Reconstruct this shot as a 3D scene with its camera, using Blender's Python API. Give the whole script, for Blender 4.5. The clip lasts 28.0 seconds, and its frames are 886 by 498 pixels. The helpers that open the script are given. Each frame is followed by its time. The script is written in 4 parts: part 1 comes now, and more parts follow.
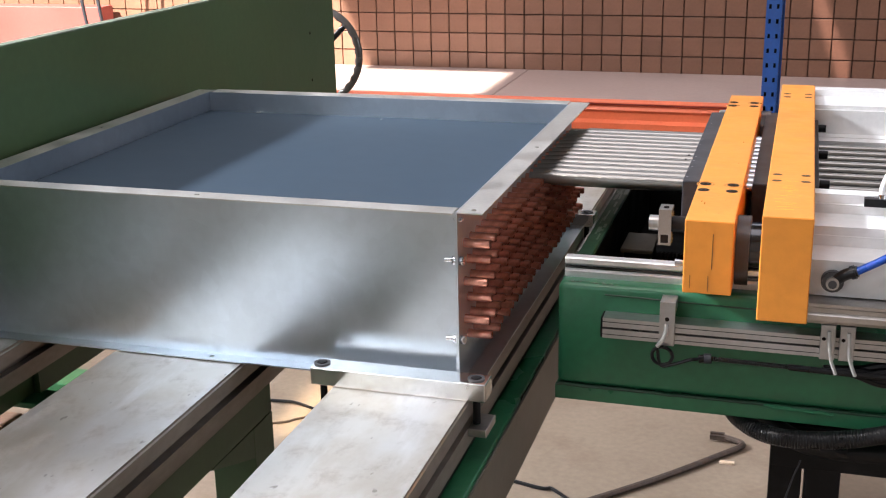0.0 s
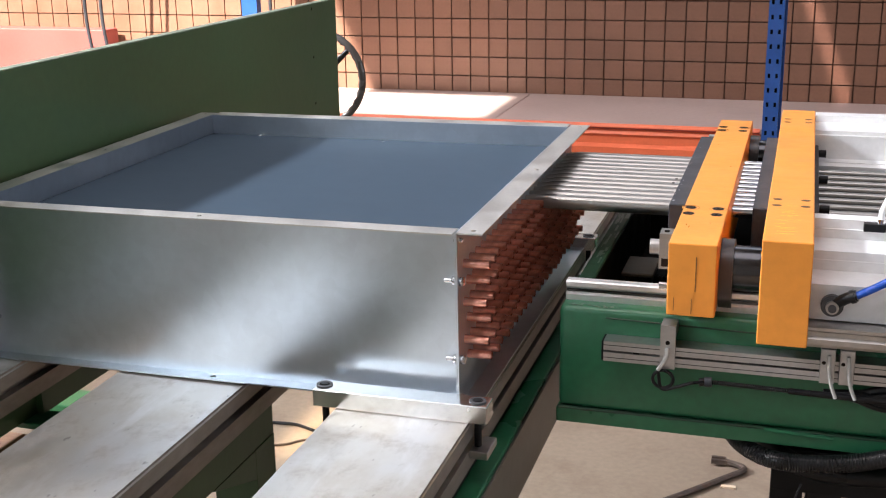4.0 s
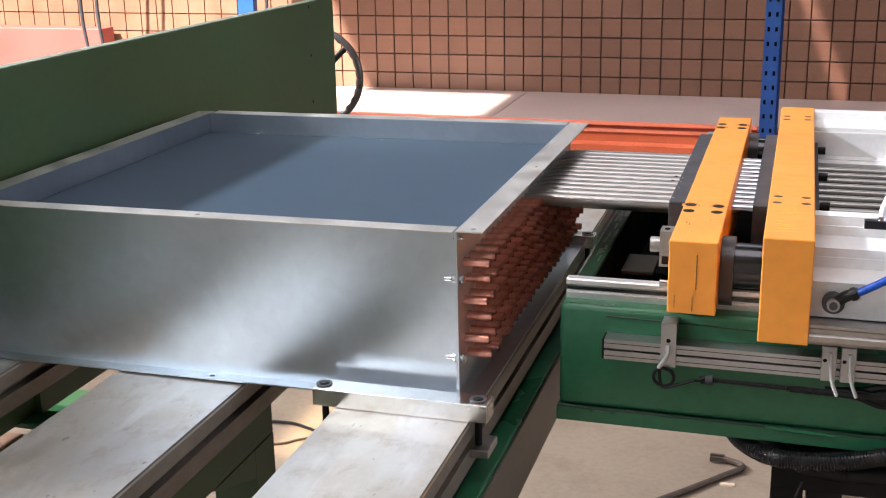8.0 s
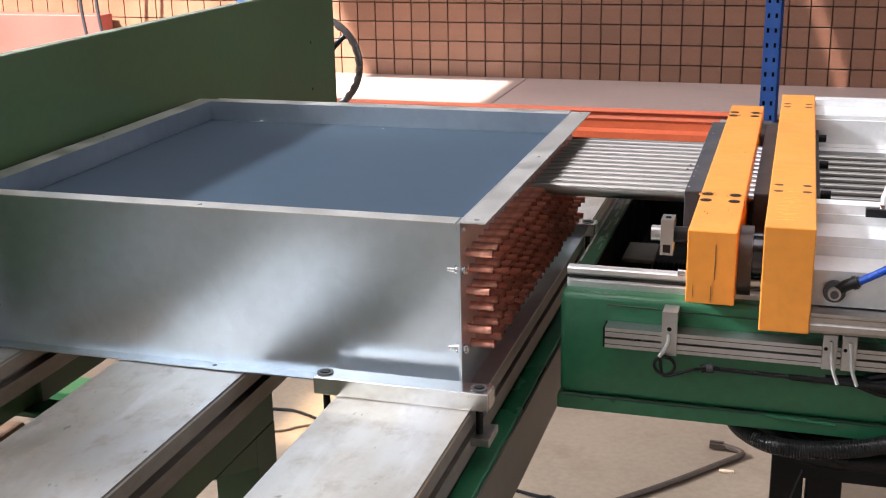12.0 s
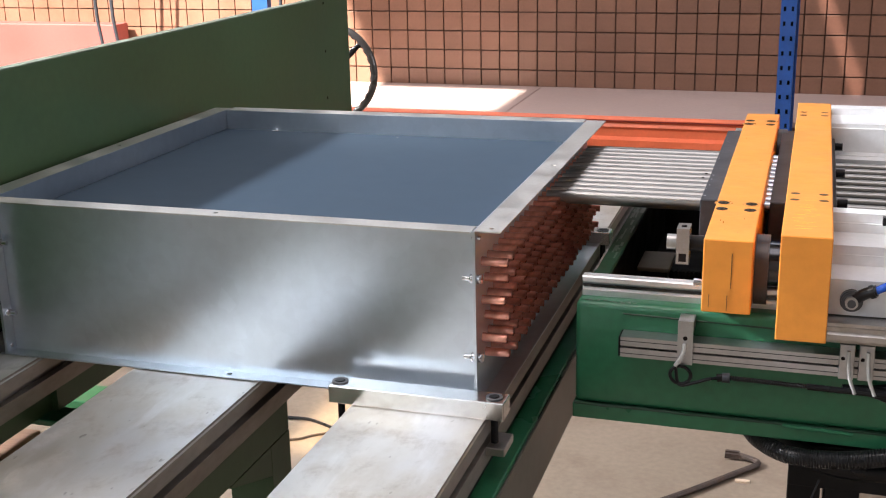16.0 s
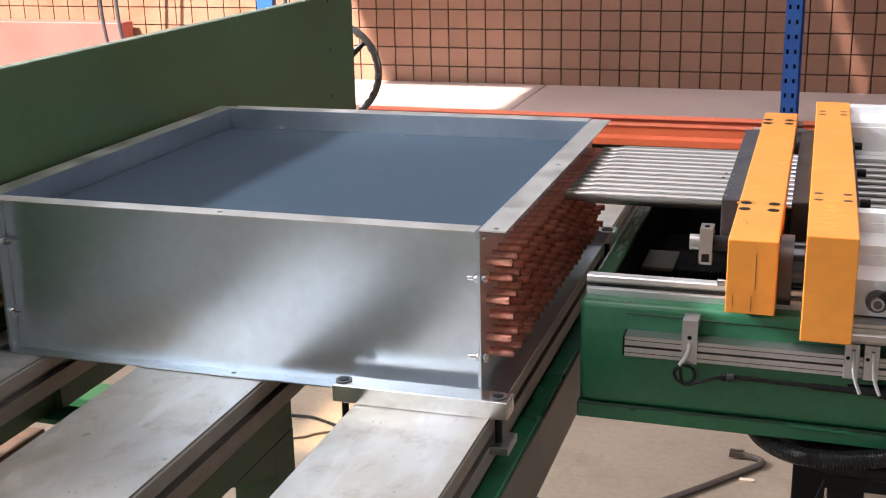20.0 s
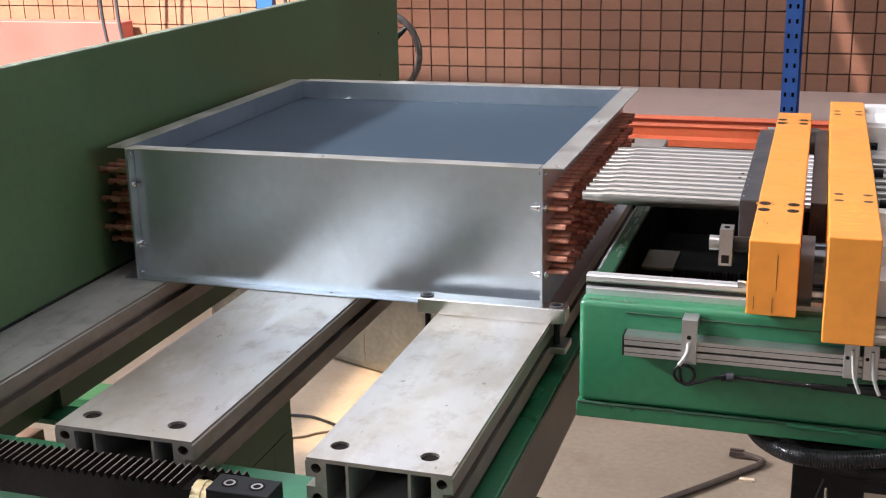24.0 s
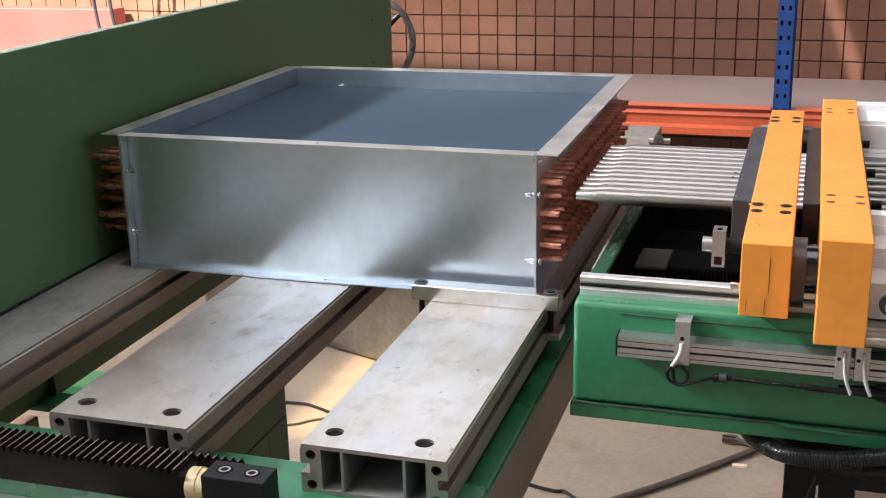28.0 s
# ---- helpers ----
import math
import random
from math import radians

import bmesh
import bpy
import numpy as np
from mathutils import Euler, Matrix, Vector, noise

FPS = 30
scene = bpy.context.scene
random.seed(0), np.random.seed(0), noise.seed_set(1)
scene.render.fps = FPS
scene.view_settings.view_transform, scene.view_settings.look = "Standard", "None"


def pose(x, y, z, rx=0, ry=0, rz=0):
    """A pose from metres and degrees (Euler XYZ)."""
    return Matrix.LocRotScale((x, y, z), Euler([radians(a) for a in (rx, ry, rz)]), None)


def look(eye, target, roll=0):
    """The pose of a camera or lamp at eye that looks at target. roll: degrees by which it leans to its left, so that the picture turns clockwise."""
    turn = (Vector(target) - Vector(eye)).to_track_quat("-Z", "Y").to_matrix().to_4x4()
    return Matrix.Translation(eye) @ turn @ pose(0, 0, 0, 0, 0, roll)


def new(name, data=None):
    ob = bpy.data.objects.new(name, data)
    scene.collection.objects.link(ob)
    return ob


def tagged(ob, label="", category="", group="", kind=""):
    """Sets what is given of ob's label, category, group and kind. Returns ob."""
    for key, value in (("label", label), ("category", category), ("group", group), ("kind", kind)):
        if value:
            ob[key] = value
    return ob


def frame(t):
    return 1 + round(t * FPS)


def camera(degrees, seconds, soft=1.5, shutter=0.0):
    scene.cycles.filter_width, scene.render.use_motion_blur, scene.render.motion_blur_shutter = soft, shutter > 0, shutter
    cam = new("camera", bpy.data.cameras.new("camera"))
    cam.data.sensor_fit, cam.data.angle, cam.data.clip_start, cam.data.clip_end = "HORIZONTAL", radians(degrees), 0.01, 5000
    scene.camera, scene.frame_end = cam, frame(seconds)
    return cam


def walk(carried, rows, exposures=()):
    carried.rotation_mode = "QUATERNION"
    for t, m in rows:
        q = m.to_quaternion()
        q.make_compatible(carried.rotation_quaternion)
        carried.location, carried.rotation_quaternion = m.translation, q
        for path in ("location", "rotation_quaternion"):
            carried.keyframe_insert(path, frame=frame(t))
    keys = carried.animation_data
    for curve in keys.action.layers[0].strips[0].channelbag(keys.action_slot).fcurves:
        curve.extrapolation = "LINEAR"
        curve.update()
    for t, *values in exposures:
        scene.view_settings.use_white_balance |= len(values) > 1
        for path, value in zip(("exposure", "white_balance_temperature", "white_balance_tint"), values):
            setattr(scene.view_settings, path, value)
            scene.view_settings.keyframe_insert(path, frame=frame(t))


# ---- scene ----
cam = camera(41.22, 28.0, soft=1.15)
walk(cam, [
    (0, pose(0.3292, -1.1666, 0.5339, 72.442, 1.110, 16.749)), (0.5, pose(0.3293, -1.1677, 0.5344, 72.624, 1.024, 16.651)),
    (1, pose(0.3293, -1.1678, 0.5348, 72.851, 0.991, 16.736)), (1.5, pose(0.3300, -1.1690, 0.5349, 73.082, 1.032, 16.835)),
    (2, pose(0.3303, -1.1693, 0.5340, 73.287, 1.013, 16.932)), (2.5, pose(0.3303, -1.1711, 0.5362, 73.336, 0.989, 16.974)),
    (3, pose(0.3303, -1.1710, 0.5348, 73.434, 0.972, 17.020)), (3.5, pose(0.3309, -1.1746, 0.5367, 73.496, 0.932, 16.996)),
    (5.5, pose(0.3321, -1.1753, 0.5363, 73.686, 0.977, 16.440)), (6, pose(0.3316, -1.1781, 0.5360, 73.654, 0.966, 16.365)),
    (6.5, pose(0.3305, -1.1792, 0.5369, 73.638, 1.000, 16.383)), (7, pose(0.3301, -1.1789, 0.5368, 73.675, 1.028, 16.513)),
    (7.5, pose(0.3278, -1.1738, 0.5356, 73.613, 0.986, 16.617)), (8, pose(0.3265, -1.1720, 0.5353, 73.472, 1.005, 16.697)),
    (8.5, pose(0.3264, -1.1705, 0.5363, 73.247, 0.971, 16.797)), (9, pose(0.3265, -1.1678, 0.5358, 73.051, 1.010, 16.758)),
    (9.5, pose(0.3263, -1.1678, 0.5359, 72.923, 1.003, 16.682)), (10, pose(0.3262, -1.1673, 0.5377, 72.835, 0.980, 16.634)),
    (10.5, pose(0.3255, -1.1642, 0.5362, 72.812, 0.943, 16.617)), (11, pose(0.3259, -1.1665, 0.5362, 72.794, 1.009, 16.597)),
    (11.5, pose(0.3248, -1.1684, 0.5372, 72.785, 0.991, 16.587)), (12, pose(0.3240, -1.1709, 0.5375, 72.810, 1.027, 16.640)),
    (12.5, pose(0.3227, -1.1726, 0.5380, 72.814, 1.160, 16.757)), (14.5, pose(0.3233, -1.1665, 0.5366, 72.990, 1.203, 17.140)),
    (15, pose(0.3228, -1.1700, 0.5373, 73.068, 1.288, 17.151)), (15.5, pose(0.3224, -1.1705, 0.5380, 73.138, 1.189, 17.214)),
    (16, pose(0.3226, -1.1702, 0.5377, 73.230, 1.206, 17.298)), (16.5, pose(0.3228, -1.1713, 0.5386, 73.240, 1.192, 17.311)),
    (17, pose(0.3235, -1.1713, 0.5384, 73.225, 1.214, 17.349)), (17.5, pose(0.3227, -1.1700, 0.5381, 73.210, 1.197, 17.369)),
    (18, pose(0.3231, -1.1712, 0.5383, 73.219, 1.233, 17.394)), (18.5, pose(0.3234, -1.1705, 0.5383, 73.175, 1.234, 17.454)),
    (19, pose(0.3233, -1.1708, 0.5393, 73.179, 1.218, 17.500)), (19.5, pose(0.3233, -1.1692, 0.5387, 73.181, 1.193, 17.542)),
    (20, pose(0.3227, -1.1680, 0.5381, 73.138, 1.221, 17.529)), (20.5, pose(0.3230, -1.1650, 0.5375, 73.088, 1.277, 17.522)),
    (21, pose(0.3236, -1.1658, 0.5386, 73.015, 1.276, 17.495)), (21.5, pose(0.3242, -1.1671, 0.5381, 72.996, 1.266, 17.497)),
    (23.5, pose(0.3240, -1.1673, 0.5391, 73.004, 1.227, 17.477)), (24, pose(0.3236, -1.1665, 0.5384, 73.107, 1.260, 17.540)),
    (24.5, pose(0.3228, -1.1680, 0.5381, 73.152, 1.252, 17.571)), (25, pose(0.3228, -1.1680, 0.5381, 73.208, 1.271, 17.608)),
    (25.5, pose(0.3228, -1.1680, 0.5381, 73.202, 1.255, 17.608)), (26, pose(0.3228, -1.1680, 0.5381, 73.161, 1.255, 17.527)),
    (26.5, pose(0.3228, -1.1680, 0.5381, 73.048, 1.234, 17.409)), (27, pose(0.3228, -1.1680, 0.5381, 72.874, 1.238, 17.322)),
    (27.5, pose(0.3228, -1.1680, 0.5381, 72.679, 1.217, 17.238)), (28, pose(0.3228, -1.1680, 0.5381, 72.488, 1.214, 17.205)),
])

# ---- world, sun, lights ----
SUN_DIR = Vector((0.42, 0.90, -1.0)).normalized()
world = bpy.data.worlds.new("sky")
scene.world = world
world.use_nodes = True
_sky = world.node_tree.nodes.new("ShaderNodeTexSky")
_sky.sky_type, _sky.sun_disc = "NISHITA", False
_sky.sun_elevation, _sky.sun_rotation = radians(45), radians(205)
_bg = world.node_tree.nodes["Background"]
_bg.inputs["Strength"].default_value = 0.05
world.node_tree.links.new(_sky.outputs[0], _bg.inputs["Color"])


def lamp(name, kind, m, energy, color, size=(1, 1), angle=0.5, spread=180):
    data = bpy.data.lights.new(name, kind)
    data.energy, data.color = energy, color
    if kind == "AREA":
        data.shape, data.size, data.size_y, data.spread = "RECTANGLE", size[0], size[1], radians(spread)
    else:
        data.angle = radians(angle)
    ob = new(name, data)
    ob.matrix_world = m
    return ob


lamp("sun", "SUN", look((-3, -3, 8), Vector((-3, -3, 8)) + SUN_DIR), 4.6, (1.0, 0.94, 0.86), angle=0.6)
# added area lamps for unseen openings; the roof pair hangs below closed slabs
lamp("roof_fill_lamp", "AREA", look((-0.8, -0.1, 4.15), (-0.8, -0.1, 0)), 13, (0.99, 0.925, 0.98), (4.8, 2.4))
lamp("roof_fill_lamp", "AREA", look((-2.6, -1.75, 4.15), (-2.6, -1.75, 0)), 20, (1.0, 0.93, 0.89), (3.4, 1.1))
# added lamp high on the unseen north wall, for highlights on metal edges
lamp("north_fill_lamp", "AREA", look((-1.7, 3.80, 3.02), (-1.7, -3.0, 0.8)), 6, (0.97, 0.95, 0.97), (5.7, 1.1))
# added narrow-beam strip lamp, set so the backstop shades the left fins
lamp("west_strip_lamp", "AREA", look((-5.95, -0.5, 3.46), (-0.3, -0.1, 0.15)), 29, (0.92, 0.93, 1.0), (3.6, 0.30), spread=62)
# added lamp that brightens the backstop and copper from the unseen east side
lamp("east_fill_lamp", "AREA", look((7.9, -0.25, 2.2), (0, -0.25, 0.2)), 6, (1.0, 0.95, 0.98), (4.4, 2.2), spread=80)
# lamp stands in for an unseen window deduced from reflections in panel and beams
lamp("front_window_lamp", "AREA", look((-2.65, -4.9, 2.05), (-0.8, 0, 0.1)), 10.5, (0.80, 0.89, 1.0), (1.7, 1.5))
scene.view_settings.exposure = 2.74


# ---- materials ----
def material(name, color, rough=0.5, metal=0.0, vary=0.12, scale=6.0, grain=0.05, grain_scale=120.0, bump=0.0,
             dirt=None, dirt_amount=0.0, dirt_scale=3.0, rough_vary=0.1, stretch=(1, 1, 1), per_object=0.0, spec=0.5, spangle=0.0):
    """A surface with broad stains and fine grain; stretch pulls the grain along an axis."""
    m = bpy.data.materials.new(name)
    m.use_nodes = True
    nt = m.node_tree
    n, ln = nt.nodes, nt.links
    b = n["Principled BSDF"]
    b.inputs["Metallic"].default_value = metal
    b.inputs["Specular IOR Level"].default_value = spec
    co = n.new("ShaderNodeTexCoord")
    mp = n.new("ShaderNodeMapping")
    mp.inputs["Scale"].default_value = stretch
    ln.new(co.outputs["Object"], mp.inputs["Vector"])
    big = n.new("ShaderNodeTexNoise")
    big.inputs["Scale"].default_value, big.inputs["Detail"].default_value = scale, 5
    ln.new(mp.outputs[0], big.inputs["Vector"])
    fine = n.new("ShaderNodeTexNoise")
    fine.inputs["Scale"].default_value, fine.inputs["Detail"].default_value = grain_scale, 3
    ln.new(mp.outputs[0], fine.inputs["Vector"])

    def mul(src, amount):
        r = n.new("ShaderNodeMapRange")
        r.inputs["From Min"].default_value, r.inputs["From Max"].default_value = 0.3, 0.7
        r.inputs["To Min"].default_value, r.inputs["To Max"].default_value = 1 - amount, 1 + amount
        ln.new(src, r.inputs["Value"])
        return r.outputs[0]

    prod = n.new("ShaderNodeMath")
    prod.operation = "MULTIPLY"
    ln.new(mul(big.outputs["Fac"], vary), prod.inputs[0])
    ln.new(mul(fine.outputs["Fac"], grain), prod.inputs[1])
    val = prod.outputs[0]
    if per_object:
        info = n.new("ShaderNodeObjectInfo")
        r = n.new("ShaderNodeMapRange")
        r.inputs["To Min"].default_value, r.inputs["To Max"].default_value = 1 - per_object, 1 + per_object
        ln.new(info.outputs["Random"], r.inputs["Value"])
        p2 = n.new("ShaderNodeMath")
        p2.operation = "MULTIPLY"
        ln.new(val, p2.inputs[0])
        ln.new(r.outputs[0], p2.inputs[1])
        val = p2.outputs[0]
    col = n.new("ShaderNodeVectorMath")
    col.operation = "SCALE"
    col.inputs[0].default_value = color
    ln.new(val, col.inputs["Scale"])
    out = col.outputs[0]
    if dirt:
        dn = n.new("ShaderNodeTexNoise")
        dn.inputs["Scale"].default_value, dn.inputs["Detail"].default_value, dn.inputs["Roughness"].default_value = dirt_scale, 8, 0.65
        ln.new(mp.outputs[0], dn.inputs["Vector"])
        dr = n.new("ShaderNodeMapRange")
        dr.inputs["From Min"].default_value, dr.inputs["From Max"].default_value = 0.5, 0.72
        dr.inputs["To Max"].default_value = dirt_amount
        ln.new(dn.outputs["Fac"], dr.inputs["Value"])
        mix = n.new("ShaderNodeMix")
        mix.data_type = "RGBA"
        mix.inputs["B"].default_value = (*dirt, 1)
        ln.new(dr.outputs[0], mix.inputs["Factor"])
        ln.new(out, mix.inputs["A"])
        out = mix.outputs["Result"]
    ln.new(out, b.inputs["Base Color"])
    rr = n.new("ShaderNodeMapRange")
    rr.inputs["From Min"].default_value, rr.inputs["From Max"].default_value = 0.3, 0.7
    rr.inputs["To Min"].default_value, rr.inputs["To Max"].default_value = max(0.02, rough - rough_vary), min(1, rough + rough_vary)
    ln.new(big.outputs["Fac"], rr.inputs["Value"])
    ln.new(rr.outputs[0], b.inputs["Roughness"])
    if bump:
        bp = n.new("ShaderNodeBump")
        bp.inputs["Strength"].default_value, bp.inputs["Distance"].default_value = 0.5, bump
        ln.new(fine.outputs["Fac"], bp.inputs["Height"])
        ln.new(bp.outputs[0], b.inputs["Normal"])
    if spangle:
        # zinc crystals: cells of slightly different brightness
        vo = n.new("ShaderNodeTexVoronoi")
        vo.inputs["Scale"].default_value = 55
        ln.new(co.outputs["Object"], vo.inputs["Vector"])
        bw = n.new("ShaderNodeRGBToBW")
        ln.new(vo.outputs["Color"], bw.inputs[0])
        sr = n.new("ShaderNodeMapRange")
        sr.inputs["To Min"].default_value, sr.inputs["To Max"].default_value = 1 - spangle, 1 + spangle
        ln.new(bw.outputs[0], sr.inputs["Value"])
        sc = n.new("ShaderNodeVectorMath")
        sc.operation = "SCALE"
        ln.new(out, sc.inputs[0])
        ln.new(sr.outputs[0], sc.inputs["Scale"])
        ln.new(sc.outputs[0], b.inputs["Base Color"])
    return m


def worn_aluminium(name, color, stain, metal=0.7):
    """Milled plate with cloudy oxide, brown oil stains, rubbed streaks along its length and small dark nicks."""
    m = bpy.data.materials.new(name)
    m.use_nodes = True
    n, ln = m.node_tree.nodes, m.node_tree.links
    b = n["Principled BSDF"]
    b.inputs["Metallic"].default_value = metal
    co = n.new("ShaderNodeTexCoord")
    info = n.new("ShaderNodeObjectInfo")
    shift = n.new("ShaderNodeVectorMath")
    shift.operation = "MULTIPLY_ADD"
    shift.inputs[1].default_value = (7.0, 3.0, 5.0)
    ln.new(info.outputs["Random"], shift.inputs[0])
    ln.new(co.outputs["Object"], shift.inputs[2])

    def cloud(scale, detail, rough, lo, hi, stretch=(1, 1, 1), warp=0.0):
        mp = n.new("ShaderNodeMapping")
        mp.inputs["Scale"].default_value = stretch
        ln.new(shift.outputs[0], mp.inputs["Vector"])
        t = n.new("ShaderNodeTexNoise")
        t.inputs["Scale"].default_value, t.inputs["Detail"].default_value, t.inputs["Roughness"].default_value, t.inputs["Distortion"].default_value = scale, detail, rough, warp
        ln.new(mp.outputs[0], t.inputs["Vector"])
        r = n.new("ShaderNodeMapRange")
        r.interpolation_type = "SMOOTHSTEP"
        r.inputs["From Min"].default_value, r.inputs["From Max"].default_value = lo, hi
        ln.new(t.outputs["Fac"], r.inputs["Value"])
        return r.outputs[0], t.outputs["Fac"]

    def blend(a, c, fac, amount):
        k = n.new("ShaderNodeMath")
        k.operation = "MULTIPLY"
        k.inputs[1].default_value = amount
        ln.new(fac, k.inputs[0])
        x = n.new("ShaderNodeMix")
        x.data_type = "RGBA"
        ln.new(k.outputs[0], x.inputs["Factor"])
        if isinstance(a, tuple):
            x.inputs["A"].default_value = (*a, 1)
        else:
            ln.new(a, x.inputs["A"])
        x.inputs["B"].default_value = (*c, 1)
        return x.outputs["Result"]

    broad, _ = cloud(11, 5, 0.6, 0.40, 0.66, (1, 0.6, 1), 0.15)
    blue, _ = cloud(8, 4, 0.5, 0.45, 0.64, (1, 0.5, 1), 0.1)
    clots, _ = cloud(30, 6, 0.65, 0.48, 0.72, (1, 0.7, 1), 0.2)
    streak, raw = cloud(60, 3, 0.5, 0.56, 0.75, (1, 0.06, 1))
    nicks, _ = cloud(85, 2, 0.5, 0.70, 0.78, (1, 0.5, 1))
    pale, _ = cloud(15, 5, 0.6, 0.55, 0.72, (1, 0.3, 1), 0.2)
    c = blend(color, stain, broad, 0.52)
    c = blend(c, (0.58, 0.59, 0.63), blue, 0.4)
    c = blend(c, tuple(v * 0.6 for v in stain), clots, 0.26)
    c = blend(c, (0.74, 0.73, 0.73), pale, 0.5)
    c = blend(c, tuple(v * 0.8 for v in color), streak, 0.30)
    c = blend(c, (0.12, 0.10, 0.08), nicks, 0.6)
    ln.new(c, b.inputs["Base Color"])
    rr = n.new("ShaderNodeMapRange")
    rr.inputs["To Min"].default_value, rr.inputs["To Max"].default_value = 0.29, 0.56
    ln.new(clots, rr.inputs["Value"])
    ln.new(rr.outputs[0], b.inputs["Roughness"])
    bp = n.new("ShaderNodeBump")
    bp.inputs["Strength"].default_value, bp.inputs["Distance"].default_value = 0.4, 0.0003
    ln.new(raw, bp.inputs["Height"])
    ln.new(bp.outputs[0], b.inputs["Normal"])
    return m


def tint_pane(name, tint):
    """A thin unseen sheet whose tint dims the sun passing an opening."""
    m = bpy.data.materials.new(name)
    m.use_nodes = True
    n, ln = m.node_tree.nodes, m.node_tree.links
    tr = n.new("ShaderNodeBsdfTransparent")
    tr.inputs["Color"].default_value = (*tint, 1)
    ln.new(tr.outputs[0], n["Material Output"].inputs["Surface"])
    return m


GALV = material("galvanised_steel", (0.60, 0.65, 0.705), 0.325, 1.0, 0.06, 5, 0.03, 60, 0.0001, rough_vary=0.035, spangle=0.03)
RIM = material("galvanised_edge", (0.63, 0.615, 0.58), 0.42, 1.0, 0.05, 20, 0.05, 200, 0, (0.48, 0.46, 0.42), 0.2, 14)
FIN = material("blue_coated_fins", (0.036, 0.054, 0.076), 0.5, 0.0, 0.05, 4, 0.03, 30, 0.0, rough_vary=0.02, spec=0.05)
COPPER = material("copper", (0.74, 0.350, 0.262), 0.29, 1.0, 0.12, 60, 0.06, 300, 0, (0.35, 0.12, 0.07), 0.5, 40, 0.08, per_object=0.12)
ALU = worn_aluminium("milled_aluminium", (0.55, 0.52, 0.475), (0.37, 0.30, 0.215))
STRIP = material("plain_aluminium", (0.70, 0.67, 0.62), 0.38, 0.92, 0.10, 9, 0.06, 140)
ALU_SIDE = material("anodised_aluminium", (0.62, 0.62, 0.62), 0.36, 1.0, 0.07, 10, 0.05, 160, 0, (0.4, 0.38, 0.35), 0.4, 8)
# darker stained copy for beam sides and ends, their shade put into the colour
ALU_SHADED = material("side_shaded_aluminium", (0.32, 0.29, 0.26), 0.5, 0.85, 0.16, 8, 0.10, 90, 0.0003, (0.17, 0.135, 0.11), 0.55, 12, stretch=(1, 0.4, 1))
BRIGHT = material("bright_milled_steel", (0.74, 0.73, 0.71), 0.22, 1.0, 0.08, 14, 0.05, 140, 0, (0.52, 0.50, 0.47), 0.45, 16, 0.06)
# chamber walls: dark grey carries the shade inside the beam
ALU_CHAMBER = material("chamber_shaded_aluminium", (0.22, 0.215, 0.21), 0.5, 0.2, 0.10, 8, 0.05, 90)
CHROME = material("ground_steel_shaft", (0.68, 0.68, 0.71), 0.15, 1.0, 0.04, 10, 0.03, 200, rough_vary=0.05)
STEEL = material("bare_steel", (0.50, 0.48, 0.46), 0.36, 1.0, 0.12, 12, 0.08, 120, 0.0002, (0.25, 0.2, 0.16), 0.4, 10)
SLEEVE = material("satin_steel_sleeve", (0.37, 0.36, 0.34), 0.29, 0.95, 0.03, 14, 0.03, 150, 0, rough_vary=0.01)
FRAME = material("satin_silver_frame", (0.74, 0.74, 0.74), 0.36, 0.22, 0.05, 9, 0.04, 120, 0.0001, (0.62, 0.61, 0.61), 0.3, 8, 0.05)
PROFILE = material("grey_anodised_profile", (0.48, 0.49, 0.50), 0.34, 0.9, 0.07, 10, 0.05, 160, 0, (0.34, 0.32, 0.29), 0.4, 14, 0.05)
RAIL = material("ground_rail_steel", (0.82, 0.81, 0.82), 0.30, 0.8, 0.06, 10, 0.04, 200, 0, (0.6, 0.58, 0.56), 0.4, 20, rough_vary=0.01)
GREEN = material("green_machine_paint", (0.022, 0.132, 0.062), 0.33, 0.0, 0.14, 5, 0.08, 90, 0.0006, (0.035, 0.085, 0.05), 0.5, 4, spec=0.45)
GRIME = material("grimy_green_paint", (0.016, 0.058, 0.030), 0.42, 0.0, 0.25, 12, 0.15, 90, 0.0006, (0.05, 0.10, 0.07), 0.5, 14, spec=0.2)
# lit copy of the green paint, brighter than the machine's
GREEN_LIT = material("lit_green_paint", (0.034, 0.175, 0.068), 0.4, 0.0, 0.10, 5, 0.05, 90)
# shaded copy of the green paint for the backstop and parts under the beams
GREEN_SHADED = material("shaded_green_paint", (0.052, 0.098, 0.043), 0.45, 0.0, 0.12, 3, 0.05, 70, 0.0004, (0.034, 0.082, 0.044), 0.6, 2)
YELLOW = material("chrome_yellow_paint", (0.68, 0.252, 0.036), 0.38, 0.0, 0.06, 7, 0.04, 55, 0.0008, (0.48, 0.165, 0.022), 0.45, 13, 0.08)
BLACK = material("blackened_steel", (0.006, 0.006, 0.0065), 0.45, 0.0, 0.2, 9, 0.1, 120, 0.0002, (0.03, 0.03, 0.033), 0.4, 14, spec=0.2)
DARKGREY = material("dark_grey_plate", (0.032, 0.034, 0.040), 0.5, 0.0, 0.15, 9, 0.08, 120, 0.0002, (0.09, 0.09, 0.10), 0.5, 22, spec=0.25)
RUBBER = material("black_rubber", (0.008, 0.008, 0.009), 0.34, 0.0, 0.2, 20, 0.1, 200, spec=0.3)
HOSE = material("glossy_black_plastic", (0.008, 0.008, 0.009), 0.30, 0.0, 0.1, 20, 0.05, 200, spec=0.4)
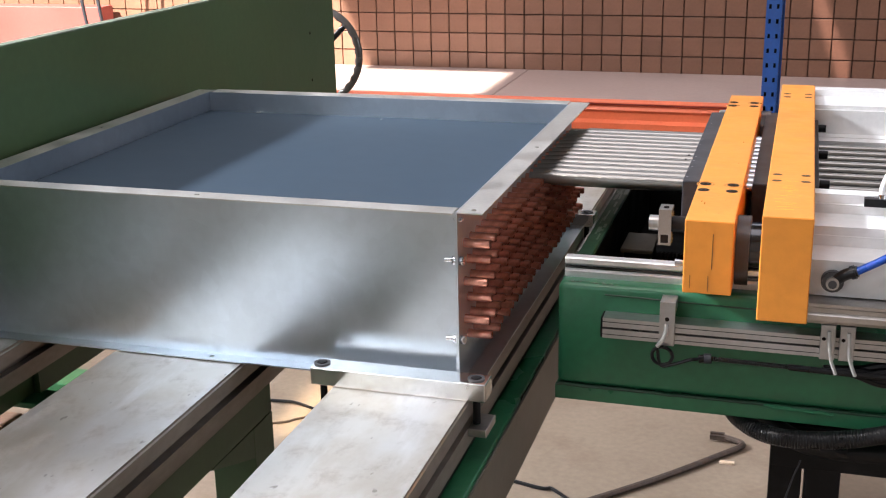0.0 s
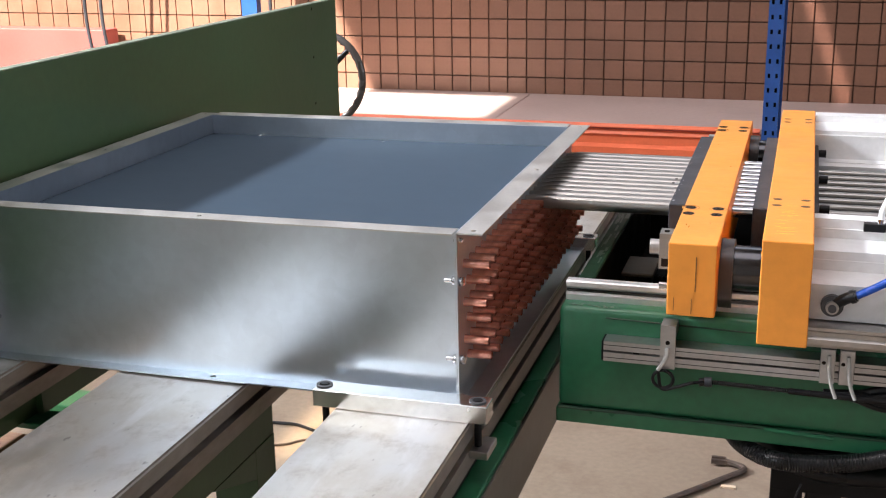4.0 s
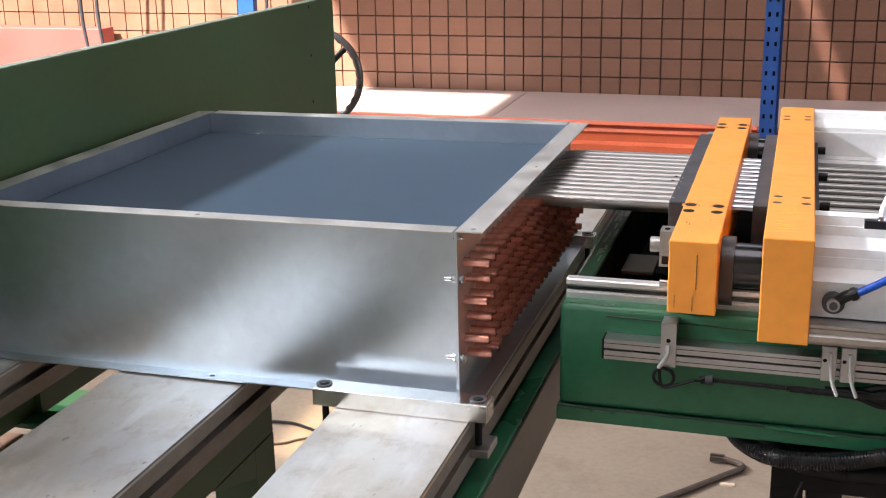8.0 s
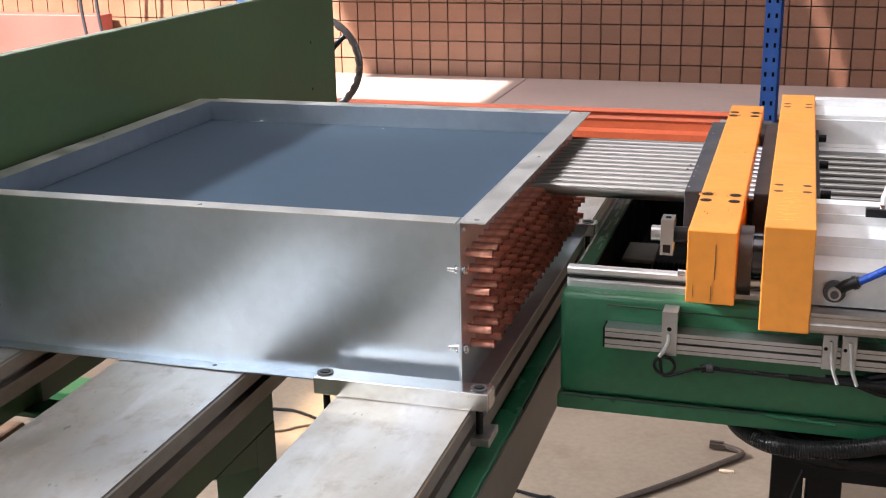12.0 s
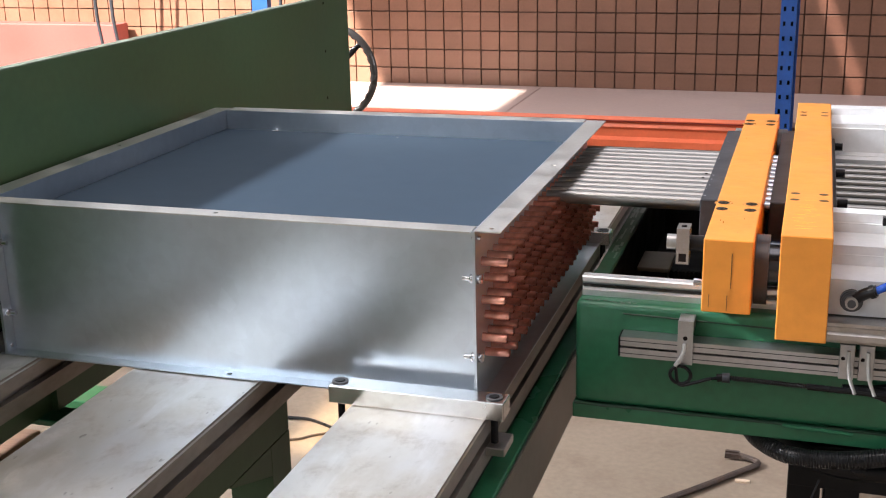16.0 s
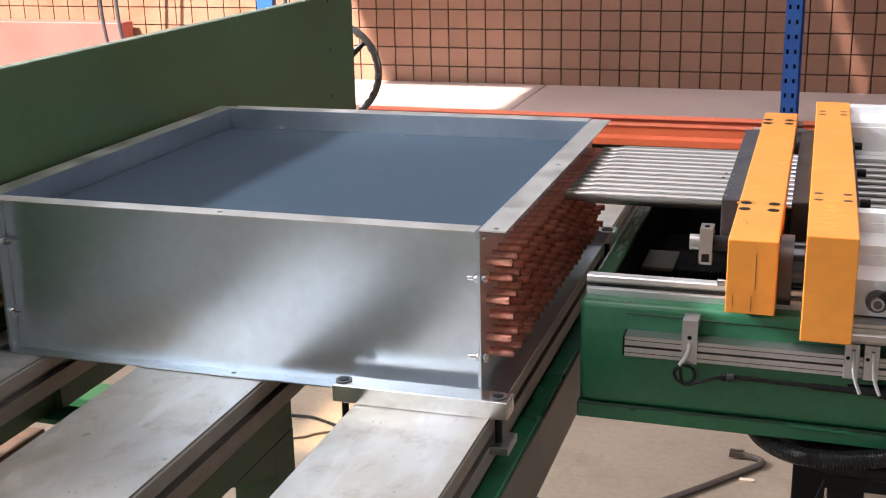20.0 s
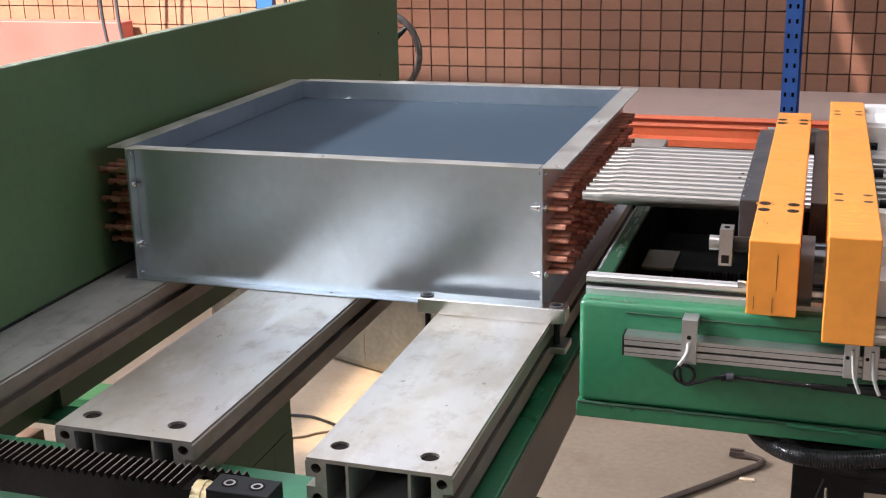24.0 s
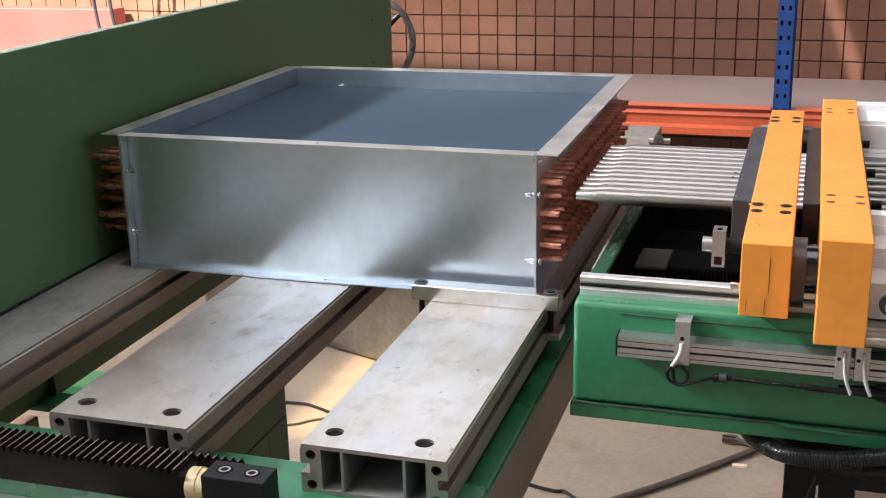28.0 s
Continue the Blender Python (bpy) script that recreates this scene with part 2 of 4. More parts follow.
ORANGE = material("orange_powder_coat", (0.74, 0.150, 0.060), 0.4, 0.0, 0.08, 6, 0.04, 100, 0, (0.60, 0.11, 0.05), 0.4, 5)
# dark red that paints the shade in the orange beam's groove
GROOVE_SHADE = material("groove_shade_red", (0.22, 0.02, 0.01), 0.5, 0.0, 0.1)
BLUE = material("blue_powder_coat", (0.017, 0.070, 0.26), 0.42, 0.0, 0.12, 8, 0.06, 100, 0, (0.03, 0.06, 0.15), 0.5, 9)
DECK = material("painted_deck_board", (0.47, 0.355, 0.32), 0.5, 0.0, 0.06, 2, 0.04, 60, 0, (0.37, 0.27, 0.245), 0.4, 3)
TILE = material("beige_wall_tile", (0.200, 0.094, 0.057), 0.5, 0.0, 0.11, 9, 0.06, 80, 0.0003, (0.125, 0.060, 0.037), 0.5, 12, per_object=0.10)
DRUM = material("dull_galvanised_sheet", (0.21, 0.195, 0.165), 0.30, 0.9, 0.2, 6, 0.12, 60, 0.0004, (0.13, 0.10, 0.07), 0.6, 5, rough_vary=0.02)
GROUT = material("dark_grout", (0.100, 0.048, 0.032), 0.85, 0.0, 0.2, 20, 0.1, 150)
PINK = material("pink_painted_panel", (0.27, 0.058, 0.048), 0.55, 0.0, 0.06, 4, 0.04, 80)
CONCRETE = material("sealed_concrete", (0.265, 0.205, 0.152), 0.55, 0.0, 0.12, 3.0, 0.08, 60, 0.001, (0.165, 0.115, 0.08), 0.7, 5.0)
PLASTER = material("painted_plaster", (0.46, 0.45, 0.43), 0.8, 0.0, 0.05, 1.5, 0.04, 30, 0.001)
PLASTER_DARK = material("grey_painted_plaster", (0.30, 0.29, 0.29), 0.8, 0.0, 0.05, 1.5, 0.04, 30, 0.001)
WOOD = material("raw_wood", (0.26, 0.145, 0.085), 0.65, 0.0, 0.15, 12, 0.12, 60, 0.0006, stretch=(1, 6, 1))
CHIPWOOD = material("pale_fresh_wood", (0.66, 0.52, 0.38), 0.7, 0.0, 0.12, 20, 0.1, 90)
IRON = material("rusty_iron", (0.095, 0.072, 0.060), 0.55, 0.5, 0.25, 30, 0.15, 150, 0.0004, (0.14, 0.07, 0.04), 0.5, 30)
BLUE_HOSE = material("blue_pneumatic_hose", (0.008, 0.075, 0.45), 0.3, 0.0, 0.05, 20, 0.04, 100)
CLEAR_TUBE = material("clear_plastic_tube", (0.42, 0.42, 0.40), 0.3, 0.0, 0.06, 20, 0.04, 100)
WHITE_TUBE = material("white_plastic_tube", (0.75, 0.75, 0.74), 0.35, 0.0, 0.04, 20, 0.03, 100)
AMBER = material("amber_polyurethane", (0.40, 0.32, 0.17), 0.25, 0.0, 0.1, 20, 0.05, 100)
GREYPLATE = material("grey_brown_plate", (0.115, 0.105, 0.085), 0.42, 0.3, 0.12, 3, 0.06, 80)
# very dark green that paints the shadow lines along the bed's seams
WELD_SHADE = material("weld_shade_green", (0.008, 0.035, 0.016), 0.5, 0.0, 0.3, 40, 0.2, 200, 0.0006)
SHAFT = material("dark_oiled_shaft", (0.09, 0.09, 0.095), 0.17, 1.0, 0.08, 20, 0.05, 150)
# near-black that puts the trough's deep shade into the colour
TROUGH_SHADE = material("trough_shade_black", (0.0045, 0.0042, 0.004), 0.6, 0.0, 0.3, 20, 0.2, 120, spec=0.08)
# paler steel that paints the glint on the gear teeth's crests
CREST_GLINT = material("crest_glint_steel", (0.10, 0.075, 0.062), 0.4, 0.3, 0.3, 60, 0.1, 200)
RACK = material("brown_black_gear_steel", (0.008, 0.006, 0.0055), 0.5, 0.0, 0.3, 30, 0.2, 160, spec=0.06)
BUSH = material("blued_steel_bushing", (0.050, 0.050, 0.054), 0.38, 0.0, 0.15, 12, 0.08, 140, spec=0.5)
SCUFF = material("scuffed_green_paint", (0.17, 0.215, 0.16), 0.4, 0.0, 0.5, 60, 0.2, 200, 0.0004)
RUBBED = material("rubbed_grey_green_paint", (0.10, 0.14, 0.115), 0.4, 0.1, 0.4, 60, 0.2, 200)
STAIN = material("oily_yellow_stain", (0.42, 0.17, 0.02), 0.3, 0.0, 0.3, 60, 0.2, 200)
PALE = material("pale_scratched_paint", (0.82, 0.42, 0.09), 0.5, 0.0, 0.2, 60, 0.1, 200)
CHIP = material("bare_chipped_metal", (0.34, 0.34, 0.35), 0.5, 0.3, 0.3, 60, 0.1, 200)
MARK = material("dark_scribed_line", (0.05, 0.03, 0.02), 0.7, 0.0, 0.1)
# near-black that paints the shade in bores, slots and sockets
BORE_SHADE = material("bore_shade_black", (0.016, 0.013, 0.012), 0.8, 0.0, 0.1, spec=0.03)
# handwheel rim; grey raised to carry the sun's sheen in the colour
GRIP = material("sheen_grey_plastic", (0.075, 0.066, 0.060), 0.30, 0.0, 0.2, 20, 0.1, 200, spec=0.6)
# left beam: oxide patches, with the green backstop's reflection put into the colour
ALU_BACKSTOP_TINT = worn_aluminium("backstop_tinted_aluminium", (0.37, 0.385, 0.36), (0.18, 0.19, 0.16), 0.4)


# ---- mesh helpers ----
def box(x0, x1, y0, y1, z0, z1, bevel=0.0, bm=None):
    own = bm is None
    bm = bm or bmesh.new()
    vs = [bm.verts.new((x, y, z)) for x in (x0, x1) for y in (y0, y1) for z in (z0, z1)]
    for f in ((0, 1, 3, 2), (4, 6, 7, 5), (0, 4, 5, 1), (2, 3, 7, 6), (0, 2, 6, 4), (1, 5, 7, 3)):
        bm.faces.new([vs[i] for i in f])
    if bevel and own:
        bmesh.ops.bevel(bm, geom=bm.edges[:], offset=bevel, segments=2, affect="EDGES", profile=0.5)
    return bm


def boxes(*rows):
    bm = bmesh.new()
    for r in rows:
        box(*r, bm=bm)
    return bm


def frame_of(d):
    d = Vector(d).normalized()
    u = d.orthogonal().normalized()
    return d, u, d.cross(u)


def rod(p, q, r, sides=16, bm=None, r2=None, caps=True):
    bm = bm or bmesh.new()
    p, q = Vector(p), Vector(q)
    d, u, v = frame_of(q - p)
    rings = []
    for c, rad in ((p, r), (q, r if r2 is None else r2)):
        rings.append([bm.verts.new(c + (u * math.cos(a) + v * math.sin(a)) * rad) for a in (2 * math.pi * i / sides for i in range(sides))])
    for i in range(sides):
        j = (i + 1) % sides
        f = bm.faces.new((rings[0][i], rings[0][j], rings[1][j], rings[1][i]))
        f.smooth = True
    if caps:
        bm.faces.new(rings[0][::-1])
        bm.faces.new(rings[1])
    return bm


def pipe(p, q, r, ri, sides=12, bm=None):
    bm = bm or bmesh.new()
    p, q = Vector(p), Vector(q)
    d, u, v = frame_of(q - p)
    ring = lambda c, rad: [bm.verts.new(c + (u * math.cos(a) + v * math.sin(a)) * rad) for a in (2 * math.pi * i / sides for i in range(sides))]
    a, b, c, e = ring(p, r), ring(q, r), ring(q, ri), ring(p, ri)
    for i in range(sides):
        j = (i + 1) % sides
        for s, t, sm in ((a, b, True), (b, c, False), (c, e, True), (e, a, False)):
            f = bm.faces.new((s[i], s[j], t[j], t[i]))
            f.smooth = sm
    return bm


def sweep(points, r, sides=10, bm=None, wave=0.0, closed=False):
    """A bent round bar through points; wave makes it corrugated."""
    bm = bm or bmesh.new()
    pts = [Vector(p) for p in points]
    rings = []
    u = None
    for i, p in enumerate(pts):
        d = (pts[(i + 1) % len(pts)] if closed or i < len(pts) - 1 else p) - (pts[i - 1] if closed or i else p)
        d.normalize()
        u = (d.orthogonal() if u is None else u - d * u.dot(d)).normalized()
        v = d.cross(u)
        rad = r * (1 + (wave if i % 2 else -wave))
        rings.append([bm.verts.new(p + (u * math.cos(a) + v * math.sin(a)) * rad) for a in (2 * math.pi * k / sides for k in range(sides))])
    for i in range(len(rings) if closed else len(rings) - 1):
        a, b = rings[i], rings[(i + 1) % len(rings)]
        for k in range(sides):
            f = bm.faces.new((a[k], a[(k + 1) % sides], b[(k + 1) % sides], b[k]))
            f.smooth = not wave
    if not closed:
        bm.faces.new(rings[0][::-1])
        bm.faces.new(rings[-1])
    return bm


def curve_points(ctrl, n=10):
    """Smooth points through the control points (Catmull-Rom)."""
    c = [Vector(p) for p in ctrl]
    c = [2 * c[0] - c[1]] + c + [2 * c[-1] - c[-2]]
    out = []
    for i in range(1, len(c) - 2):
        for k in range(n):
            t = k / n
            out.append(0.5 * (2 * c[i] + (c[i + 1] - c[i - 1]) * t + (2 * c[i - 1] - 5 * c[i] + 4 * c[i + 1] - c[i + 2]) * t * t
                              + (3 * c[i] - c[i - 1] - 3 * c[i + 1] + c[i + 2]) * t ** 3))
    return out + [c[-2]]


def ribs(points, r, minor, every, sides=16):
    """Rounded ridges round a bent hose, one at every so many points."""
    bm = bmesh.new()
    pts = [Vector(p) for p in points]
    for i in range(1, len(pts) - 1, every):
        d, u, v = frame_of(pts[i + 1] - pts[i - 1])
        sweep([pts[i] + (u * math.cos(a) + v * math.sin(a)) * r for a in (2 * math.pi * k / sides for k in range(sides))], minor, 6, bm, closed=True)
    return bm


def holed(outer, holes, depth, place):
    """A plate from an outline and round or polygonal holes, given in two coordinates and a thickness; place maps (a, b, c) into space."""
    bm = bmesh.new()
    loops = [outer]
    for h in holes:
        loops.append(h if len(h) != 3 or not isinstance(h[0], float) else
                     [(h[0] + h[2] * math.cos(2 * math.pi * i / 16), h[1] + h[2] * math.sin(2 * math.pi * i / 16)) for i in range(16)])
    edges = []
    for lp in loops:
        vs = [bm.verts.new((a, b, 0)) for a, b in lp]
        edges += [bm.edges.new((vs[i], vs[(i + 1) % len(vs)])) for i in range(len(vs))]
    res = bmesh.ops.triangle_fill(bm, edges=edges, use_beauty=True)
    faces = [g for g in res["geom"] if isinstance(g, bmesh.types.BMFace)]
    ext = bmesh.ops.extrude_face_region(bm, geom=faces)
    for g in ext["geom"]:
        if isinstance(g, bmesh.types.BMVert):
            g.co.z = depth
    for v in bm.verts:
        v.co = Vector(place(*v.co))
    bmesh.ops.recalc_face_normals(bm, faces=bm.faces[:])
    return bm


def prism(outline, x0, x1):
    """An outline in (y, z) drawn out along x."""
    return holed(outline, [], x1 - x0, lambda a, b, c: (x0 + c, a, b))


def mesh_of(name, bm, mat):
    bmesh.ops.recalc_face_normals(bm, faces=bm.faces[:])
    for e in bm.edges:
        if len(e.link_faces) == 2 and e.calc_face_angle(0.0) > 0.75:
            e.smooth = False
    me = bpy.data.meshes.new(name)
    bm.to_mesh(me)
    bm.free()
    me.materials.append(mat)
    return me


def part(name, bm, mat, parent, label=""):
    ob = new(name, mesh_of(name, bm, mat))
    ob.parent = parent
    if label:
        tagged(ob, label)
    return ob


def piece(name, me, parent, loc=(0, 0, 0), rot=(0, 0, 0)):
    ob = new(name, me)
    ob.parent = parent
    ob.location, ob.rotation_euler = loc, rot
    return ob


def thing(name, label, category, group="", kind=""):
    return tagged(new(name), label, category, group, kind)


def solid(name, bm, mat, label, category, kind="", group=""):
    return tagged(new(name, mesh_of(name, bm, mat)), label, category, group, kind)


# ---- the hall ----
FLOOR_Z, BACK_Y = -0.85, 3.69
solid("floor", box(-30, 30, -30, 30, FLOOR_Z - 0.2, FLOOR_Z), CONCRETE, "beige sealed concrete workshop floor with stains", "floor", "structure")
# unseen wall; the strip opening is added for the west lamp
solid("wall_west", boxes((-6.2, -6.0, -5.2, 3.9, FLOOR_Z, 3.29), (-6.2, -6.0, -5.2, 3.9, 3.63, 4.2), (-6.2, -6.0, -5.2, -2.5, 3.29, 3.63), (-6.2, -6.0, 2.5, 3.9, 3.29, 3.63)),
      PLASTER, "unseen plaster wall with a strip opening added for the west lamp", "wall", "structure")
# unseen wall; its opening is added for the east lamp
solid("wall_east", boxes((8.0, 8.2, -5.2, 3.9, FLOOR_Z, 1.1), (8.0, 8.2, -5.2, 3.9, 3.3, 4.2), (8.0, 8.2, -5.2, -3.0, 1.1, 3.3), (8.0, 8.2, 2.5, 3.9, 1.1, 3.3)), PLASTER, "unseen painted wall with a wide opening added for the east lamp", "wall", "structure")
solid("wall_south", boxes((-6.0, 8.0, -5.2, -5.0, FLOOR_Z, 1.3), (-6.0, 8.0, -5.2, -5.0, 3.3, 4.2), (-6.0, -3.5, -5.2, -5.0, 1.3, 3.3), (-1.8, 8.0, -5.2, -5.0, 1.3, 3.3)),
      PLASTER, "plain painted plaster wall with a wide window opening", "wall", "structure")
# unseen roof: west opening, slit and hatch cut to throw the sun patches
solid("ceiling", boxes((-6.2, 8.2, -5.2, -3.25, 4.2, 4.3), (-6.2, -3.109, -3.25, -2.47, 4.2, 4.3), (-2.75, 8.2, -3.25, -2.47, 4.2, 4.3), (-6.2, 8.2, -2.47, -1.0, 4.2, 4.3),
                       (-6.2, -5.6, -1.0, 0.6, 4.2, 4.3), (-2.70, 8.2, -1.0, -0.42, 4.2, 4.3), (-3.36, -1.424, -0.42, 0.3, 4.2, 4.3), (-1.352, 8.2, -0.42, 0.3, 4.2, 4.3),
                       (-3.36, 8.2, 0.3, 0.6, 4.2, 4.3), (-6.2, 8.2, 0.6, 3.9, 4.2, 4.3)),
      PLASTER_DARK, "unseen grey roof with openings cut to shape the sun patches", "ceiling", "structure")
# unseen tinted sheets, added to dim the sun patch and the wall streak
FLOOR_SUN_TINT = tint_pane("floor_sun_tint", (0.66, 0.60, 0.50))
WALL_SUN_TINT = tint_pane("wall_sun_tint", (0.64, 0.60, 0.62))
solid("sun_dimmer_sheet", box(-3.13, -2.73, -3.27, -2.45, 4.305, 4.309), FLOOR_SUN_TINT, "unseen tinted sheet added to dim the sun patch on the floor", "roof sheet", "structure")
solid("sun_dimmer_sheet", box(-1.45, -1.33, -0.44, 0.32, 4.305, 4.309), WALL_SUN_TINT, "unseen tinted sheet added to weaken the sun streak on the tiles", "roof sheet", "structure")
# unseen sheet, added to block the sun behind the south lamp
solid("sun_block_sheet", box(-3.52, -1.78, -5.212, -5.208, 1.28, 3.32), tint_pane("sun_block_tint", (0.12, 0.13, 0.145)), "unseen dark tinted sheet added to keep sun out of the south opening", "window sheet", "structure")
wall_north = solid("wall_north", box(-6.0, 8.0, BACK_Y + 0.012, 3.9, FLOOR_Z, 0.79), GROUT, "brown tiled wall with dark grout joints", "wall", "structure")
# unseen upper wall, made pale to brighten reflections in fins and rails
solid("wall_north_upper", boxes((-6.0, 8.0, BACK_Y + 0.012, 3.9, 0.79, 2.45), (-6.0, 8.0, BACK_Y + 0.012, 3.9, 3.6, 4.2), (-6.0, -4.6, BACK_Y + 0.012, 3.9, 2.45, 3.6), (1.2, 8.0, BACK_Y + 0.012, 3.9, 2.45, 3.6)),
      PLASTER, "unseen pale plaster wall with an opening added for the north lamp", "wall", "structure")

# ---- motion tables ----
SHIFT = [(0, 0.0), (20.6, 0.0), (20.8, 0.005), (21.0, 0.019), (21.25, 0.044), (21.5, 0.073), (22.0, 0.133), (22.5, 0.195), (23.0, 0.254),
         (23.3, 0.283), (23.5, 0.2965), (23.75, 0.3035), (24.0, 0.3048), (28.0, 0.3048)]
DROP = [(0, 0.0), (24.2, 0.0), (24.5, -0.002), (25.0, -0.0046), (25.5, -0.006), (26.0, -0.0076), (26.5, -0.010), (27.0, -0.0127), (27.5, -0.015), (28.0, -0.0177)]
CLAMP_X = [(0, -0.0215), (0.2, -0.0225), (0.3, -0.028), (0.4, -0.036), (0.5, -0.0395), (0.6, -0.0397), (10.75, -0.0397), (10.9, -0.0385), (11.0, -0.0345), (11.2, -0.0255),
           (11.35, -0.0213), (11.5, -0.0208), (19.72, -0.0208), (19.85, -0.013), (20.0, 0.0), (20.2, 0.0165), (20.35, 0.0222), (20.5, 0.0225), (28.0, 0.0225)]
HEAD_X = [(0, -0.0208), (19.72, -0.0208), (19.85, -0.013), (20.0, 0.0), (20.2, 0.0165), (20.35, 0.0222), (20.5, 0.0225), (28.0, 0.0225)]
COIL_LIFT = [(0, 0.10), (0.3, 0.4), (0.6, 1.0), (10.6, 1.0), (11.1, 0.5), (11.5, 0.25), (18.4, 0.25), (19.0, 0.0), (28.0, 0.0)]


def between(table, t):
    for (a, u), (b, v) in zip(table, table[1:]):
        if a <= t <= b:
            return u + (v - u) * (t - a) / (b - a)
    return table[-1][1]


# ---- indexing table that carries the coil ----
BEAM_Z, BEAM_H, BEAM_W, Y_NEAR, Y_FAR = -0.0145, 0.0545, 0.1562, -0.4725, 1.20
coil_table = thing("coil_table", "indexing table of aluminium beams with a green backstop in a shaded tone", "machine table")


def beam_section():
    """Outline of the hollow beam in (x, z) with side grooves, and its chambers."""
    w, h = BEAM_W / 2, BEAM_H
    g, d = 0.0055, 0.010
    e = 0.0014
    out = [(-w + e, -0.0031), (-w, -0.0045), (-w, -h / 2 + g), (-w + d, -h / 2 + g), (-w + d, -h / 2 - g), (-w, -h / 2 - g), (-w, -h),
           (w, -h), (w, -h / 2 - g), (w - d, -h / 2 - g), (w - d, -h / 2 + g), (w, -h / 2 + g), (w, -0.0045), (w - e, -0.0031)]
    t = 0.0045
    chambers = []
    for a, b in ((-w + 0.0225, -0.0345), (-0.0315, 0.0315), (0.0345, w - 0.0225)):
        chambers.append([(a, -t), (b, -t), (b, -h + t), (a, -h + t)])
    bores = [(sx * (w - 0.0115), z, 0.0055) for sx in (-1, 1) for z in (-0.0115, -h + 0.009)]
    return out, chambers + [(float(a), b, c) for a, b, c in bores]


_out, _holes = beam_section()
beam_bm = holed(_out, _holes, Y_FAR - Y_NEAR, lambda a, b, c: (a, Y_NEAR + c, b))
_top = bpy.data.meshes.new("top")
_bm = holed([(-BEAM_W / 2 + 0.0014, Y_NEAR), (BEAM_W / 2 - 0.0014, Y_NEAR), (BEAM_W / 2 - 0.0014, Y_FAR), (-BEAM_W / 2 + 0.0014, Y_FAR)], [(sx * 0.0486 - 0.0045, Y_NEAR + 0.0335, 0.0100) for sx in (-1, 1)], 0.003, lambda a, b, c: (a, b, c - 0.003))
_bm.to_mesh(_top)
_bm.free()
beam_bm.from_mesh(_top)
bpy.data.meshes.remove(_top)
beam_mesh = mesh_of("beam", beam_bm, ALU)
beam_mesh.materials.append(ALU_SHADED)
beam_mesh.materials.append(ALU_CHAMBER)
# sides, ends and underside get the shaded copy, inner walls the chamber one
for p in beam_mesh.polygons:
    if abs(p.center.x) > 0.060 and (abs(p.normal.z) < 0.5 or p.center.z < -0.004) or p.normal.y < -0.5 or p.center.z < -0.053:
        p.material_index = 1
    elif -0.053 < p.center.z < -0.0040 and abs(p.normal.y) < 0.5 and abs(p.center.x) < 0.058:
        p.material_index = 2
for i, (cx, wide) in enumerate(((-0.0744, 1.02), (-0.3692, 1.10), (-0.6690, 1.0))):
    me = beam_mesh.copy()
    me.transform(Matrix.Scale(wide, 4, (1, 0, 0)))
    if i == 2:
        me.materials[0] = ALU_BACKSTOP_TINT
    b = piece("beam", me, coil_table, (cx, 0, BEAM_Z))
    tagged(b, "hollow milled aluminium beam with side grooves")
    for sx in (-1, 1):
        hx, hy = (sx * 0.0486 - 0.0045) * wide, Y_NEAR + 0.0335
        # dark disc paints the shade down the bolt hole
        part("bolt_hole", rod((hx, hy, -0.0029), (hx, hy, -0.0036), 0.0096, 20), BORE_SHADE, b)
part("cross_bar", box(-0.76, 0.03, -0.527, -0.411, -0.135, BEAM_Z - BEAM_H - 0.0005, 0.003), GREEN, coil_table, "green-painted steel cross bar")
# backstop
# the olive tone puts the backstop's shade into its colour
backstop = part("backstop", box(-0.722, -0.702, Y_NEAR, 1.37, BEAM_Z + 0.0005, 0.327, 0.0015), GREEN_SHADED, coil_table, "green-painted steel backstop plate, coloured in a shaded olive tone")
# black strip paints the shadowed gap between backstop and beam
part("edge_strip", box(-0.7017, -0.6995, Y_NEAR, 1.19, BEAM_Z + 0.0003, BEAM_Z + 0.0042), RUBBER, backstop, "black strip painting the dark gap at the foot of the plate")
part("top_edge", box(-0.7215, -0.7025, Y_NEAR, 1.369, 0.3272, 0.3285), SCUFF, backstop, "paler strip along the top edge")
for z in (0.317, 0.213, 0.111):
    part("bolt_hole", rod((-0.7021, 1.23, z), (-0.7017, 1.23, z), 0.0032, 10), BORE_SHADE, backstop)
# gear rack on the cross bar
rack_y, RZ0 = -0.512, BEAM_Z - BEAM_H
bar = part("gear_rack", boxes((-0.85, -0.2565, rack_y - 0.021, rack_y + 0.021, RZ0, RZ0 + 0.0335), (-0.2565, -0.205, rack_y + 0.0125, rack_y + 0.021, RZ0, RZ0 + 0.0335)), RACK, coil_table, "black steel gear rack")


def tooth_of(y0, y1):
    bm = bmesh.new()
    prof = [(-0.0040, RZ0 + 0.0330), (-0.0009, RZ0 + 0.0395), (0.0009, RZ0 + 0.0395), (0.0040, RZ0 + 0.0330)]
    vs = [[bm.verts.new((a, y, b)) for a, b in prof] for y in (y0, y1)]
    for i in range(4):
        j = (i + 1) % 4
        bm.faces.new((vs[0][i], vs[0][j], vs[1][j], vs[1][i]))
    bm.faces.new(vs[0]), bm.faces.new(vs[1][::-1])
    me = mesh_of("tooth", bm, RACK)
    me.materials.append(CREST_GLINT)
    # only the crest face takes the painted glint
    for p in me.polygons:
        p.material_index = 1 if p.center.z > RZ0 + 0.039 else 0
    return me


